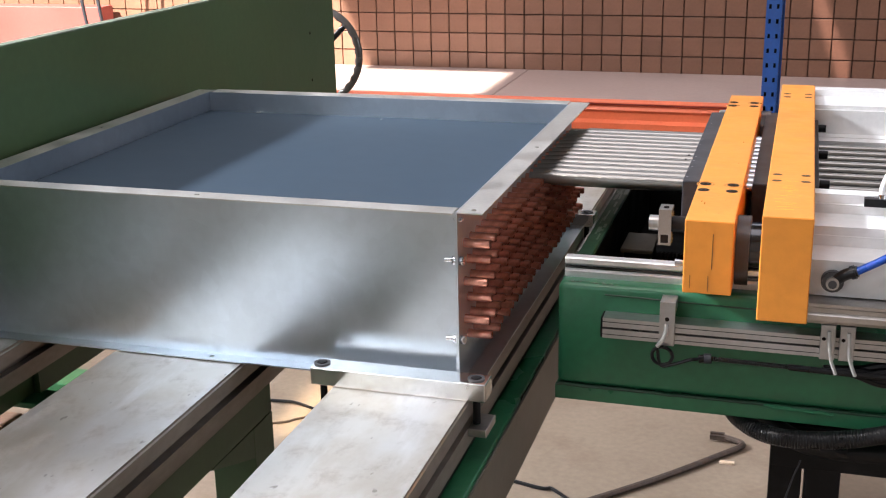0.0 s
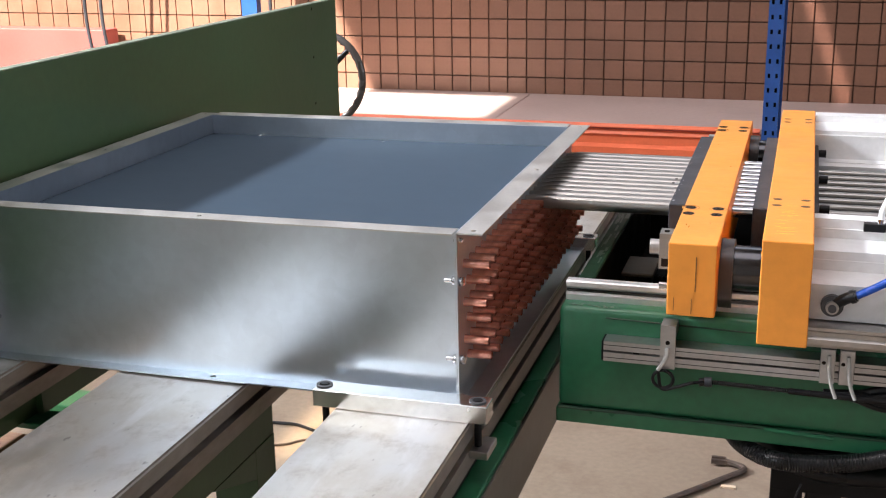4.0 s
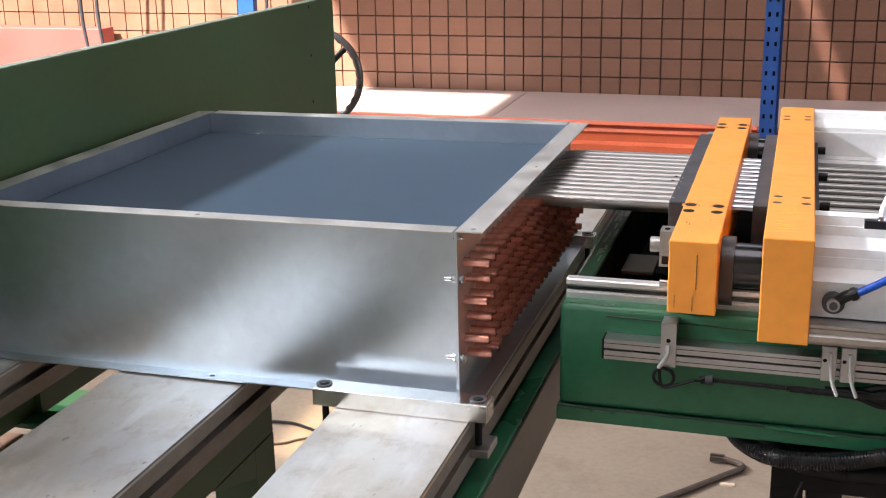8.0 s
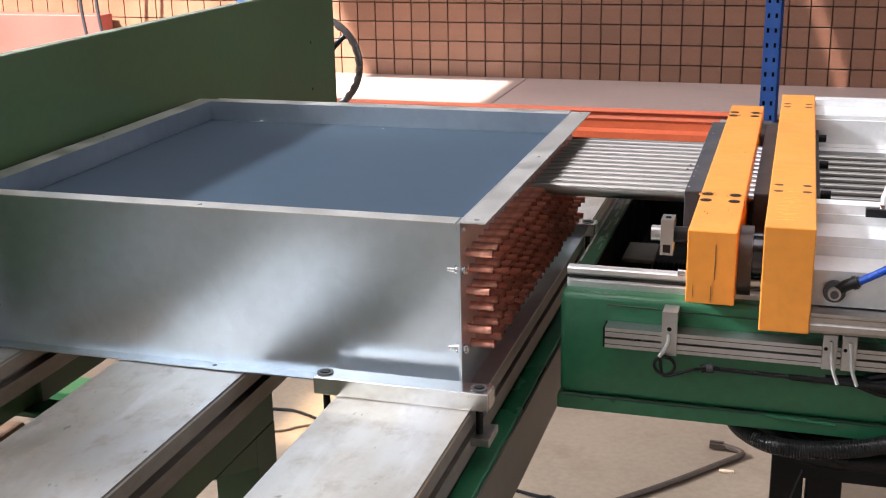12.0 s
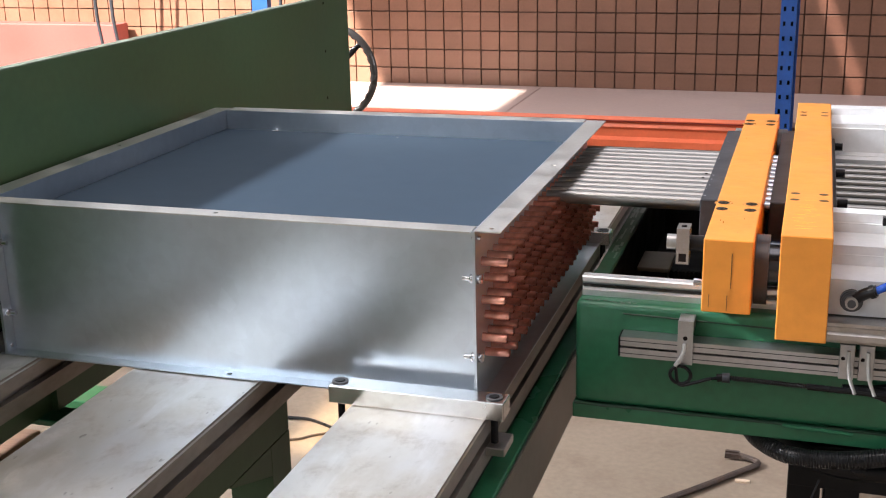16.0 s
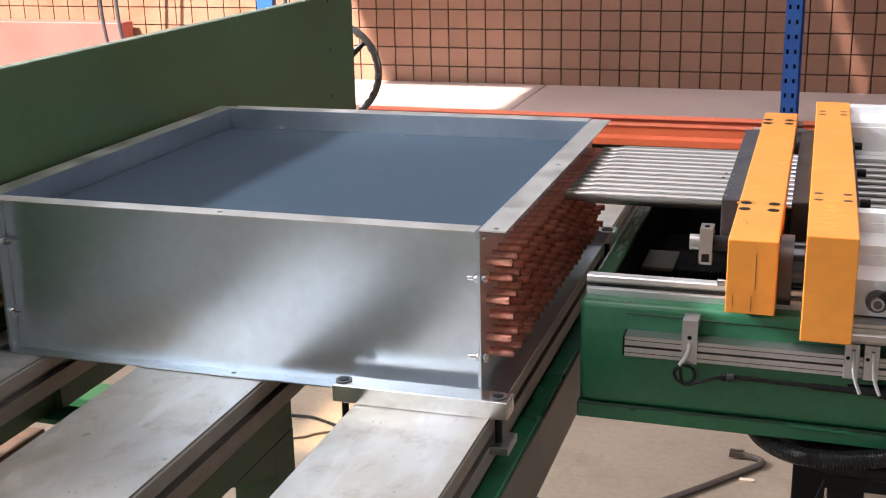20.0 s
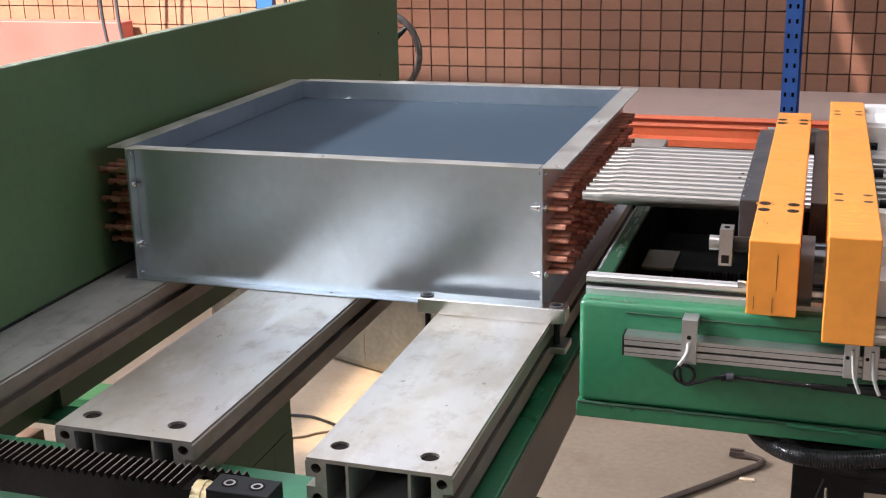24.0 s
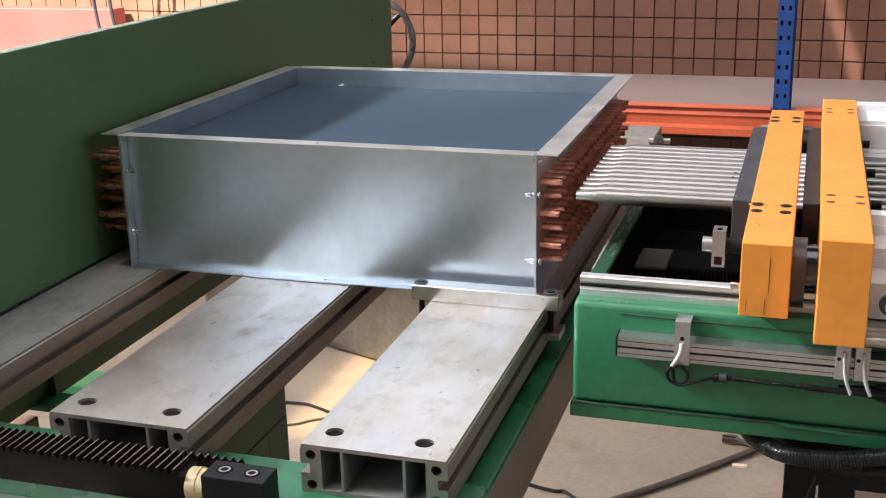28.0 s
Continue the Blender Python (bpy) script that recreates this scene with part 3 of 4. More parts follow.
tooth_mesh, tooth_short = tooth_of(rack_y - 0.021, rack_y + 0.021), tooth_of(rack_y + 0.0125, rack_y + 0.021)
for k in range(68):
    tx = -0.8430 + k * 0.00942
    piece("tooth", tooth_mesh if tx < -0.262 else tooth_short, bar, (tx, 0, 0))
part("bumper", rod((-0.2560, rack_y - 0.006, RZ0 + 0.0185), (-0.2360, rack_y - 0.006, RZ0 + 0.0185), 0.0175, 24), AMBER, coil_table, "amber polyurethane bumper")
part("bumper_ring", rod((-0.2475, rack_y - 0.006, RZ0 + 0.0188), (-0.2445, rack_y - 0.006, RZ0 + 0.0188), 0.0180, 24), AMBER, coil_table)
stop = part("stop_block", box(-0.2355, -0.1665, rack_y - 0.024, rack_y + 0.011, RZ0, RZ0 + 0.0395, 0.0012), BLACK, coil_table, "black steel stop block")
for sx in (-0.2170, -0.1865):
    part("socket_screw", pipe((sx, rack_y - 0.0065, RZ0 + 0.0390), (sx, rack_y - 0.0065, RZ0 + 0.0402), 0.0085, 0.0062, 18), BORE_SHADE, stop)
    part("screw_rim", pipe((sx, rack_y - 0.0065, RZ0 + 0.0390), (sx, rack_y - 0.0065, RZ0 + 0.0403), 0.0061, 0.0042, 18), STEEL, stop)
    part("screw_socket", rod((sx, rack_y - 0.0065, RZ0 + 0.0390), (sx, rack_y - 0.0065, RZ0 + 0.0398), 0.0043, 6), BORE_SHADE, stop)
far_lug = part("lug", holed([(-0.010, -0.009), (0.010, -0.009), (0.010, 0.006), (0.005, 0.010), (-0.005, 0.010), (-0.010, 0.006)], [(0.0, 0.0, 0.0035)], 0.010, lambda a, b, c: (0.0226 + a, 1.01 + c, -0.006 + b)), CHROME, coil_table, "bright steel lug")
part("lug_pin", rod((0.000, 1.02, -0.008), (0.046, 1.02, -0.008), 0.0065, 14), STEEL, far_lug)
part("drip_rail", box(-0.76, -0.33, -0.575, -0.5275, -0.098, -0.090, 0.001), STRIP, coil_table, "narrow aluminium strip")
# handwheel behind the backstop
wheel = part("handwheel", rod((-0.786, 1.38, 0.132), (-0.786, 1.475, 0.132), 0.022, 20), BLACK, coil_table, "black plastic handwheel")
WR = 0.1095
rim_pts = [(-0.786 + WR * math.cos(a), 1.455, 0.132 + WR * math.sin(a)) for a in (2 * math.pi * i / 120 for i in range(120))]
rim_bm = sweep(rim_pts, 0.0095, 12, closed=True)
for v in rim_bm.verts:
    dx, dz = v.co.x + 0.786, v.co.z - 0.132
    rr = math.hypot(dx, dz)
    if rr < WR:
        k = 1 - 0.45 * (0.5 + 0.5 * math.cos(30 * math.atan2(dz, dx))) * (WR - rr) / 0.0095
        s = (WR - (WR - rr) * k) / rr
        v.co.x, v.co.z = -0.786 + dx * s, 0.132 + dz * s
part("rim", rim_bm, GRIP, wheel)
for a in (42, 162, 282):
    c, s = math.cos(radians(a)), math.sin(radians(a))
    part("spoke", rod((-0.786 + 0.018 * c, 1.458, 0.132 + 0.018 * s), (-0.786 + 0.104 * c, 1.455, 0.132 + 0.104 * s), 0.010, 12, r2=0.006), RUBBER, wheel)

# ---- green base frame below the table ----
base = thing("machine_base", "green-painted welded steel base frame", "machine base")
part("side_beam", box(-0.044, 0.0240, -0.95, 0.74, -0.176, -0.0850, 0.002), GREEN, base)
# black filler paints the shadow in the gap below the beam
part("slide_rail", box(-0.034, -0.0005, -0.95, 0.74, -0.0848, -0.0697, 0.001), BLACK, base, "black strip painting the shadowed gap under the beam")
# added plate; its grey-brown paints the floor's reflection on the shaded green side
part("side_plate", box(0.0242, 0.0275, -0.95, 0.74, -0.176, -0.0890, 0.001), GREYPLATE, base, "plate coloured grey-brown for the floor reflected in the shaded green side")
part("centre_beam", box(-0.345, -0.2855, -0.95, 0.077, -0.110, -0.0695, 0.002), GREEN_SHADED, base)
part("post", box(-0.345, -0.2855, 0.023, 0.077, FLOOR_Z, -0.1105, 0.001), GREEN_SHADED, base)
part("post", box(-0.345, -0.2855, -0.45, -0.405, FLOOR_Z, -0.1105, 0.002), GREEN, base)
part("cross_member", box(-0.6700, -0.3460, 0.016, 0.060, -0.1180, -0.1090, 0.002), GREEN, base)
part("brace", box(-0.5425, -0.3455, -0.43, -0.405, -0.70, -0.30, 0.002), GREEN, base)
part("side_beam", boxes((-0.680, -0.6050, 0.046, 1.40, -0.1085, -0.0695), (-0.680, -0.615, -0.949, 0.046, -0.1085, -0.0695)), GREEN_SHADED, base)
# made-up dark sheet that covers the lit floor in the gap
part("base_pan", box(-0.672, -0.470, -0.949, 0.12, -0.310, -0.300, 0.002), GREEN_SHADED, base, "made-up dark pan that hides the lit floor under the beams")
part("block_ledge", box(-0.692, -0.600, -0.120, 0.0455, -0.179, -0.1702, 0.001), GREEN_SHADED, base)
part("gusset", prism([(0.0225, -0.1108), (-0.088, -0.1108), (0.0225, -0.150)], -0.2920, -0.2856), GREEN_SHADED, base, "triangular steel gusset by the post")
part("post", box(-0.680, -0.635, -0.95, -0.90, FLOOR_Z, -0.1090, 0.002), GREEN, base)
part("post", box(0.0, 0.0290, -0.90, -0.86, FLOOR_Z, -0.1765, 0.002), GREEN, base)

# ---- the coil ----
W0, W1, CD, CH, CB = -0.639, -0.013, 0.654, 0.190, -0.0135
coil = thing("finned_coil", "galvanised steel coil casing with blue fins and copper tube ends", "heat exchanger")


def end_plate(x, side):
    """A tube sheet with flanges folded outward, to side -1 or 1."""
    t, fl = 0.0016, 0.0236
    xs = sorted((x, x + side * t))
    bm = boxes((xs[0], xs[1], 0, CD, CB, CH))
    fx = sorted((x + side * t, x + side * fl))
    box(fx[0], fx[1], 0, CD, CB, CB + t, bm=bm)
    return bm, fx


for x, side in ((W1 - 0.0016, 1), (W0 + 0.0016, -1)):
    bm, fx = end_plate(x, side)
    sheet = part("end_plate", bm, GALV, coil, "galvanised tube sheet with folded flanges")
    fx = sorted((x + side * 0.0016, x + side * 0.0305))
    mid = x + side * 0.0175
    part("top_flange", holed([(fx[0], 0), (fx[1], 0), (fx[1], CD), (fx[0], CD)], [(mid, y, 0.0032) for y in (0.012, CD / 2, CD - 0.012)],
                             0.0016, lambda a, b, c: (a, b, CH - 0.0016 + c)), RIM, sheet)
for y, out in ((0.018, -1), (CD - 0.018, 1)):
    t = 0.0016
    ys = sorted((y, y - out * t))
    fy = sorted((y, y + out * 0.018))
    bm = boxes((W0 + 0.002, W1 - 0.002, ys[0], ys[1], CB, CH - 0.0005))
    for xa in (W0 + 0.0018, W1 - 0.0018 - t):
        box(xa, xa + t, fy[0], fy[1] - 0.0005, CB, CH - 0.002, bm=bm)
    panel = part("side_panel", bm, GALV, coil, "galvanised sheet side panel")
    xm = (W0 + W1) / 2
    for z, wide in ((CB, 0.018), (CH - t, 0.024 if out < 0 else 0.027)):
        fy = sorted((y, y + out * wide))
        part("flange", holed([(W0 + 0.004, fy[0]), (W1 - 0.004, fy[0]), (W1 - 0.004, fy[1]), (W0 + 0.004, fy[1])],
                             [(xm, (fy[0] + fy[1]) / 2, 0.0032)], t, lambda a, b, c, z=z: (a, b, z + c)), RIM if z > 0.1 else GALV, panel)
part("fin_block", box(W0 + 0.002, W1 - 0.002, 0.0205, CD - 0.0205, 0.025, 0.158), FIN, coil, "dark blue coated fin pack")
for x0, x1, y0 in ((-0.5480, -0.5390, 0.6290), (-0.5470, -0.5440, 0.6250), (-0.3200, -0.3170, 0.6120)):
    part("metal_chip", box(x0, x1, y0, y0 + 0.004, 0.1578, 0.1592, 0.0004), BRIGHT, coil, "bright metal chip on the fins")
for sx, x in ((1, W1), (-1, W0)):
    for y in (0.009, CD - 0.009):
        for z in (0.1326, 0.0401, 0.1795, -0.004):
            small = z in (0.1795, -0.004)
            r, l = (0.0028, 0.0022) if small else (0.0056, 0.005)
            bolt = part("bolt", rod((x - sx * (0.004 if small else 0.017), y, z), (x + sx * 0.004, y, z), 0.0022 if small else 0.0028, 10), CHROME, coil)
            part("nut", rod((x - sx * 0.0035, y, z), (x - sx * (0.0035 + l), y, z), r, 6), CHROME, bolt)
            part("bolt_head", rod((x + sx * 0.0003, y, z), (x + sx * l, y, z), r, 6), CHROME, bolt)
tube_mesh = mesh_of("tube", pipe((0, 0, 0), (0.0345, 0, 0), 0.0051, 0.0043, 12), COPPER)
tube_long = mesh_of("tube", pipe((0, 0, 0), (-0.066, 0, 0), 0.0051, 0.0043, 12), COPPER)
TUBE_P, TUBE_Y0, TUBE_Z0, TUBE_ROW = 0.0254, 0.0265, 0.1480, 0.02235
for row in range(6):
    for k in range(24 if row % 2 == 0 else 23):
        y, z = TUBE_Y0 + TUBE_P * (k + 0.5 * (row % 2)), TUBE_Z0 - TUBE_ROW * row
        piece("tube", tube_mesh, coil, (W1 - 0.006 + random.uniform(-0.0022, 0.0022), y, z), (0, random.uniform(-0.010, 0.010), random.uniform(-0.014, 0.014)))
        piece("tube", tube_long, coil, (W0 + 0.006 - (0.004 if row == 0 else 0) + random.uniform(-0.004, 0.003), y, z), (0, random.uniform(-0.015, 0.015), random.uniform(-0.02, 0.02)))


# ---- clamps that hold the coil down ----
def clamp(name_label, yc, out):
    c = thing("clamp_bar", name_label, "clamp", "clamps on the beam")
    part("bar", box(-0.180, 0.0255, yc - 0.0145, yc + 0.0145, -0.0143, 0.0070, 0.0012), BRIGHT, c, "bright milled steel bar")
    for x in (-0.1705, 0.0115):
        b = part("stud", rod((x, yc, -0.056), (x, yc, 0.0090), 0.0042, 12), BLACK, c, "black threaded stud")
        part("nut", pipe((x, yc, 0.0072), (x, yc, 0.0084), 0.0094, 0.0062, 20), BUSH, b)
        part("nut_core", rod((x, yc, 0.0072), (x, yc, 0.0078), 0.0063, 16), BORE_SHADE, b)
    part("under_plate", box(0.0055, 0.0265, yc - 0.016, yc + 0.026, -0.0560, -0.0465, 0.001), STEEL, c, "small steel plate under the stud")
    return c


clamp_near = clamp("bright steel clamp bar pressing the coil flange to a beam", -0.0190, 1)
clamp_far = clamp("steel clamp bar with black studs behind the coil", CD + 0.0150, -1)

# ---- expander: bed ----
bed = thing("expander_bed", "green-painted steel bed of a tube expander", "machine bed")
BX, BX2, BY, BY2, BZ = 0.0755, 1.6, 0.110, 0.86, 0.0818
body_bm = box(BX, BX2, BY, BY + 0.042, -0.046, BZ)
bmesh.ops.bevel(body_bm, geom=body_bm.edges[:], offset=0.008, segments=5, affect="EDGES", profile=0.5)
for f in body_bm.faces:
    f.smooth = True
body = part("body", body_bm, GREEN, bed, "green-painted box-section bed")
part("back_box", box(BX, BX2, BY2 - 0.075, BY2, -0.046, BZ, 0.004), GREEN, body)
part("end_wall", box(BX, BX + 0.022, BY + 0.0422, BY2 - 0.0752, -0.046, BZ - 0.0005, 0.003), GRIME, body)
edge = [(BX + 0.0012 + 0.0010 * noise.noise(Vector((0, i * 0.7, 0))), BY + 0.12 + i * 0.0102, BZ - 0.0014 + 0.0006 * noise.noise(Vector((5, i * 0.9, 0)))) for i in range(52)]
part("worn_edge", sweep(edge, 0.0017, 6), CHIP, body, "bright worn paint edge")
for k in range(46):
    y = BY + 0.16 + 0.48 * random.random() ** 0.6
    x, h = BX + 0.010 + random.gauss(0, 0.0035), random.uniform(0.0008, 0.0035)
    part("scraped_paint", box(x, x + h, y, y + random.uniform(0.006, 0.035), BZ - 0.0009, BZ - 0.00035 + 0.0002 * random.random()), RUBBED, body)
part("trough", box(BX + 0.0222, BX2, BY + 0.0422, BY2 - 0.0752, -0.046, -0.025), TROUGH_SHADE, body, "trough floor coloured near-black for its deep shade")
# thin sheets added over the green inner walls to black out the recess
part("trough_liner", box(BX + 0.0222, BX + 0.0232, BY + 0.043, BY2 - 0.079, -0.0248, BZ - 0.003), TROUGH_SHADE, body)
part("trough_liner", box(BX + 0.0234, BX2, BY + 0.0424, BY + 0.0432, -0.0248, BZ - 0.004), TROUGH_SHADE, body)
part("trough_side", box(BX + 0.0225, BX2, BY2 - 0.078, BY2 - 0.0755, -0.025, BZ - 0.004), TROUGH_SHADE, body)
seam = [(0.131 + i * 0.012, BY - 0.0004, 0.0705 - 0.00025 * i + 0.0004 * noise.noise(Vector((i * 0.6, 9, 0)))) for i in range(60)]
# dark line paints the shade below the lip
part("lid_seam", sweep(seam, 0.0011, 6), WELD_SHADE, bed, "seam below the bed's top edge, its shadow line put into the colour")
part("base_plate", box(BX - 0.002, BX2, BY - 0.002, BY2, -0.0655, -0.0465, 0.002), GREEN, bed, "thick green base plate")
weld = [(BX + i * 0.012, BY - 0.0015 + 0.0008 * noise.noise(Vector((i * 0.9, 0, 0))), -0.0462 + 0.0016 * noise.noise(Vector((i * 0.5, 3, 0)))) for i in range(70)]
# the weld's dark colour carries the shadow line above the base plate
part("weld_seam", sweep(weld, 0.0019, 8), WELD_SHADE, bed, "uneven weld seam, coloured dark for its shadow line")
bead = [(0.315 + i * 0.004, BY - 0.003, -0.0475 + 0.0004 * math.sin(i * 1.3) - 0.00012 * i) for i in range(20)]
part("weld_bead", sweep(bead, 0.0026, 8), GREEN, bed)
flecks = bmesh.new()
for k in range(40):
    x, y = BX + 0.010 + 0.060 * random.random() ** 1.4, BY + 0.006 + random.gauss(0, 0.0022)
    box(x, x + random.uniform(0.001, 0.006), y, y + random.uniform(0.0004, 0.0012), BZ - 0.0002, BZ + 0.00025, bm=flecks)
part("scraped_paint", flecks, SCUFF, bed, "pale flecks of scraped paint")
for ry in (0.1390, BY2 - 0.03):
    w, g, c = 0.0075, 0.0055, 0.0014
    half = [(w, BZ), (w, BZ + 0.007), (g, BZ + 0.0105), (g, BZ + 0.014), (w, BZ + 0.017), (w, BZ + 0.0237 - c), (w - c, BZ + 0.0237)]
    part("rail", prism([(ry - a, b) for a, b in half] + [(ry + a, b) for a, b in half[::-1]], BX + 0.004, BX2), RAIL, bed, "ground steel guide rail")
    # added dark strip paints the shaded band in the rail's groove
    part("rail_groove", box(BX + 0.0045, BX2, ry - w + 0.0004, ry - g - 0.0001, BZ + 0.0108, BZ + 0.0142), SHAFT, bed)
part("cover_plate", box(0.1075, 0.152, 0.384, 0.465, 0.034, 0.040, 0.0015), GREYPLATE, bed, "grey cover plate in the trough")
part("bearing_block", box(0.112, 0.148, 0.390, 0.459, -0.024, 0.0338, 0.002), BLACK, bed)
screw_pts = [(0.150 + i * 0.0027, 0.408, 0.020) for i in range(200)]
part("lead_screw", sweep(screw_pts, 0.011, 12, wave=0.12), RACK, bed, "dark threaded lead screw")
# slotted aluminium profile with switches on the front of the bed
py0, py1, pz0, pz1 = 0.0855, 0.1095, 0.0270, 0.0510
zm = (pz0 + pz1) / 2
profile = part("slotted_profile", prism([(py0, pz0), (py0, zm - 0.0013), (py0 + 0.006, zm - 0.0013), (py0 + 0.006, zm + 0.0013), (py0, zm + 0.0013), (py0, pz1), (py1, pz1), (py1, pz0)], 0.1325, BX2), PROFILE, bed, "slotted aluminium profile")
# dark insert: the slot's shade put into its colour
part("slot", box(0.1326, BX2, py0 + 0.0050, py0 + 0.0058, zm - 0.0012, zm + 0.0012), BORE_SHADE, profile)
for gz in (pz0 + 0.0045, pz1 - 0.0045):
    part("groove_line", box(0.1326, BX2, py0 - 0.0003, py0 + 0.0002, gz - 0.0004, gz + 0.0004), DARKGREY, profile)
part("end_cap", box(0.1300, 0.1323, py0, py1, pz0, pz1, 0.001), BLACK, profile)
part("slot_screw", rod((0.170, py0 + 0.0055, zm), (0.170, py0 + 0.001, zm), 0.0038, 12), BLACK, profile)


def switch(x, z_top):
    s = part("limit_switch", boxes((x - 0.0085, x + 0.0085, 0.0805, 0.0852, 0.026, z_top), (x - 0.0085, x + 0.0085, 0.0852, 0.1090, z_top - 0.014, z_top - 0.001)), PROFILE, bed, "grey steel angle bracket with a switch")
    part("bracket_hole", rod((x, 0.0803, z_top - 0.020), (x, 0.0806, z_top - 0.020), 0.0026, 12), BORE_SHADE, s)
    return s


sw = switch(0.2055, 0.0775)
part("switch_tube", sweep(curve_points([(0.2055, 0.0790, 0.052), (0.2050, 0.0765, 0.043), (0.2015, 0.0755, 0.034), (0.1960, 0.0755, 0.026)], 6), 0.0025, 10), CLEAR_TUBE, sw)
loop_pts = [(0.2020 + 0.0115 * math.cos(a), 0.0765, 0.0150 + 0.0105 * math.sin(a)) for a in (radians(120 + i * 18) for i in range(21))]
part("cable_loop", sweep(loop_pts, 0.0020, 8), RUBBER, sw, "looped black cable")
part("cable", sweep(curve_points([loop_pts[-1], (0.2010, 0.0765, 0.0035), (0.2180, 0.077, 0.0070), (0.2320, 0.078, 0.0122), (0.2430, 0.079, 0.0142)], 8), 0.0020, 8), RUBBER, sw)
part("connector", rod((0.2420, 0.0790, 0.0142), (0.2480, 0.0800, 0.0150), 0.0046, 14), RUBBER, sw, "black cable connector")
part("connector_ring", rod((0.2480, 0.0800, 0.0150), (0.2560, 0.0800, 0.0155), 0.0056, 14), DARKGREY, sw)
cond_pts = [(0.256 + i * 0.0012, 0.0800, 0.0155 - 0.00002 * i) for i in range(70)]
conduit = part("ribbed_conduit", sweep(cond_pts, 0.0024, 10), RUBBER, bed, "dark ribbed conduit")
part("ribs", ribs(cond_pts, 0.0025, 0.0006, 2, 10), HOSE, conduit)
part("black_cable", sweep([(0.338 + i * 0.02, 0.0805 + 0.00008 * i * i, 0.0138 - 0.0004 * i) for i in range(22)], 0.0036, 10), RUBBER, bed)
for x in (0.377, 0.397):
    s = part("limit_switch", box(x - 0.0078, x + 0.0078, 0.0765, 0.0852, 0.028, 0.068, 0.001), PROFILE, bed, "grey steel reed switch bracket")
    part("bracket_hole", rod((x - 0.004, 0.0763, 0.052), (x - 0.004, 0.0766, 0.052), 0.0022, 10), BORE_SHADE, s)
    part("switch_tube", sweep(curve_points([(x + 0.001, 0.0735, 0.062), (x + 0.0025, 0.0735, 0.042), (x + 0.005, 0.0735, 0.028), (x + 0.0105, 0.0735, 0.0135)], 8), 0.0020, 10), CLEAR_TUBE, s)
for i, (cy, cz, cr) in enumerate(((0.094, 0.017, 0.0046), (0.088, 0.009, 0.0052), (0.096, 0.001, 0.0056), (0.084, 0.014, 0.0030), (0.092, 0.005, 0.0044))):
    wob = [0.0035 * math.sin(2.1 * k + 1.7 * i) for k in range(4)]
    part("black_cable", sweep(curve_points([(0.375 + 0.010 * i, 0.090, 0.0120), (0.412, cy, 0.011 + 0.4 * (cz - 0.011) + wob[0]), (0.440, cy, cz + wob[1]), (0.475, cy, cz + wob[2]), (0.60, cy, cz + wob[3]), (0.9, cy, cz)], 8), cr, 8), RUBBER, bed)
# corrugated hose and black lifting stand under the bed
hose_ctrl = [(0.268, 0.200, -0.088), (0.290, 0.140, -0.0835), (0.322, 0.100, -0.0790), (0.360, 0.094, -0.0780), (0.406, 0.094, -0.0720), (0.457, 0.094, -0.0575), (0.543, 0.094, -0.030)]
hose_pts = curve_points(hose_ctrl, 40)
hose = part("corrugated_hose", sweep(hose_pts, 0.0100, 16), RUBBER, bed, "black corrugated hose")
part("ribs", ribs(hose_pts, 0.0101, 0.0006, 3), HOSE, hose)
part("thick_cable", sweep(curve_points([(0.250, 0.225, -0.074), (0.285, 0.225, -0.096), (0.33, 0.230, -0.132), (0.39, 0.235, -0.155), (0.52, 0.235, -0.150)], 14), 0.0130, 12), RUBBER, bed)
stand = part("lifting_stand", box(0.325, 0.62, 0.26, 0.34, -0.200, -0.140, 0.002), BLACK, bed, "black steel lifting stand")
for x0, x1 in ((0.325, 0.366), (0.3705, 0.414), (0.50, 0.62)):
    part("stand_leg", box(x0, x1, 0.27, 0.33, -0.60, -0.066, 0.002), BLACK, stand)
part("stand_foot", box(0.30, 0.66, 0.20, 0.40, FLOOR_Z + 0.02, -0.60, 0.004), BLACK, stand)
part("thin_cable", sweep(curve_points([(0.362, 0.205, -0.16), (0.350, 0.200, -0.20), (0.338, 0.20, -0.26)], 8), 0.0012, 6), DARKGREY, bed)

# ---- expander: front clamp plate with its sleeves ----
front_plate = thing("clamp_plate", "thick chrome-yellow steel plate with a dark guide block and steel sleeves", "machine plate", "yellow plates")
AX0, AX1, AY0, AY1, AZ0, AZ1 = 0.2418, 0.2945, 0.080, 0.850, 0.0910, 0.1745
yp = part("plate", box(AX0, AX1, AY0, AY1, AZ0, AZ1, 0.0013), YELLOW, front_plate, "chrome-yellow painted plate")


def sunk(x, y, z, r, parent):
    part("screw_bore", rod((x, y, z - 0.0006), (x, y, z + 0.0003), r, 18), BORE_SHADE, parent)
    part("bore_rim", pipe((x, y, z - 0.0006), (x, y, z + 0.0004), r * 1.16, r * 0.97, 18), MARK, parent)
    part("socket_screw", pipe((x, y, z - 0.0006), (x, y, z + 0.0006), r * 0.66, r * 0.36, 14), BLACK, parent)


for y in (0.212, 0.241, 0.755, 0.784):
    for x in (AX0 + 0.0085, AX1 - 0.0115):
        sunk(x, y, AZ1, 0.0061, yp)
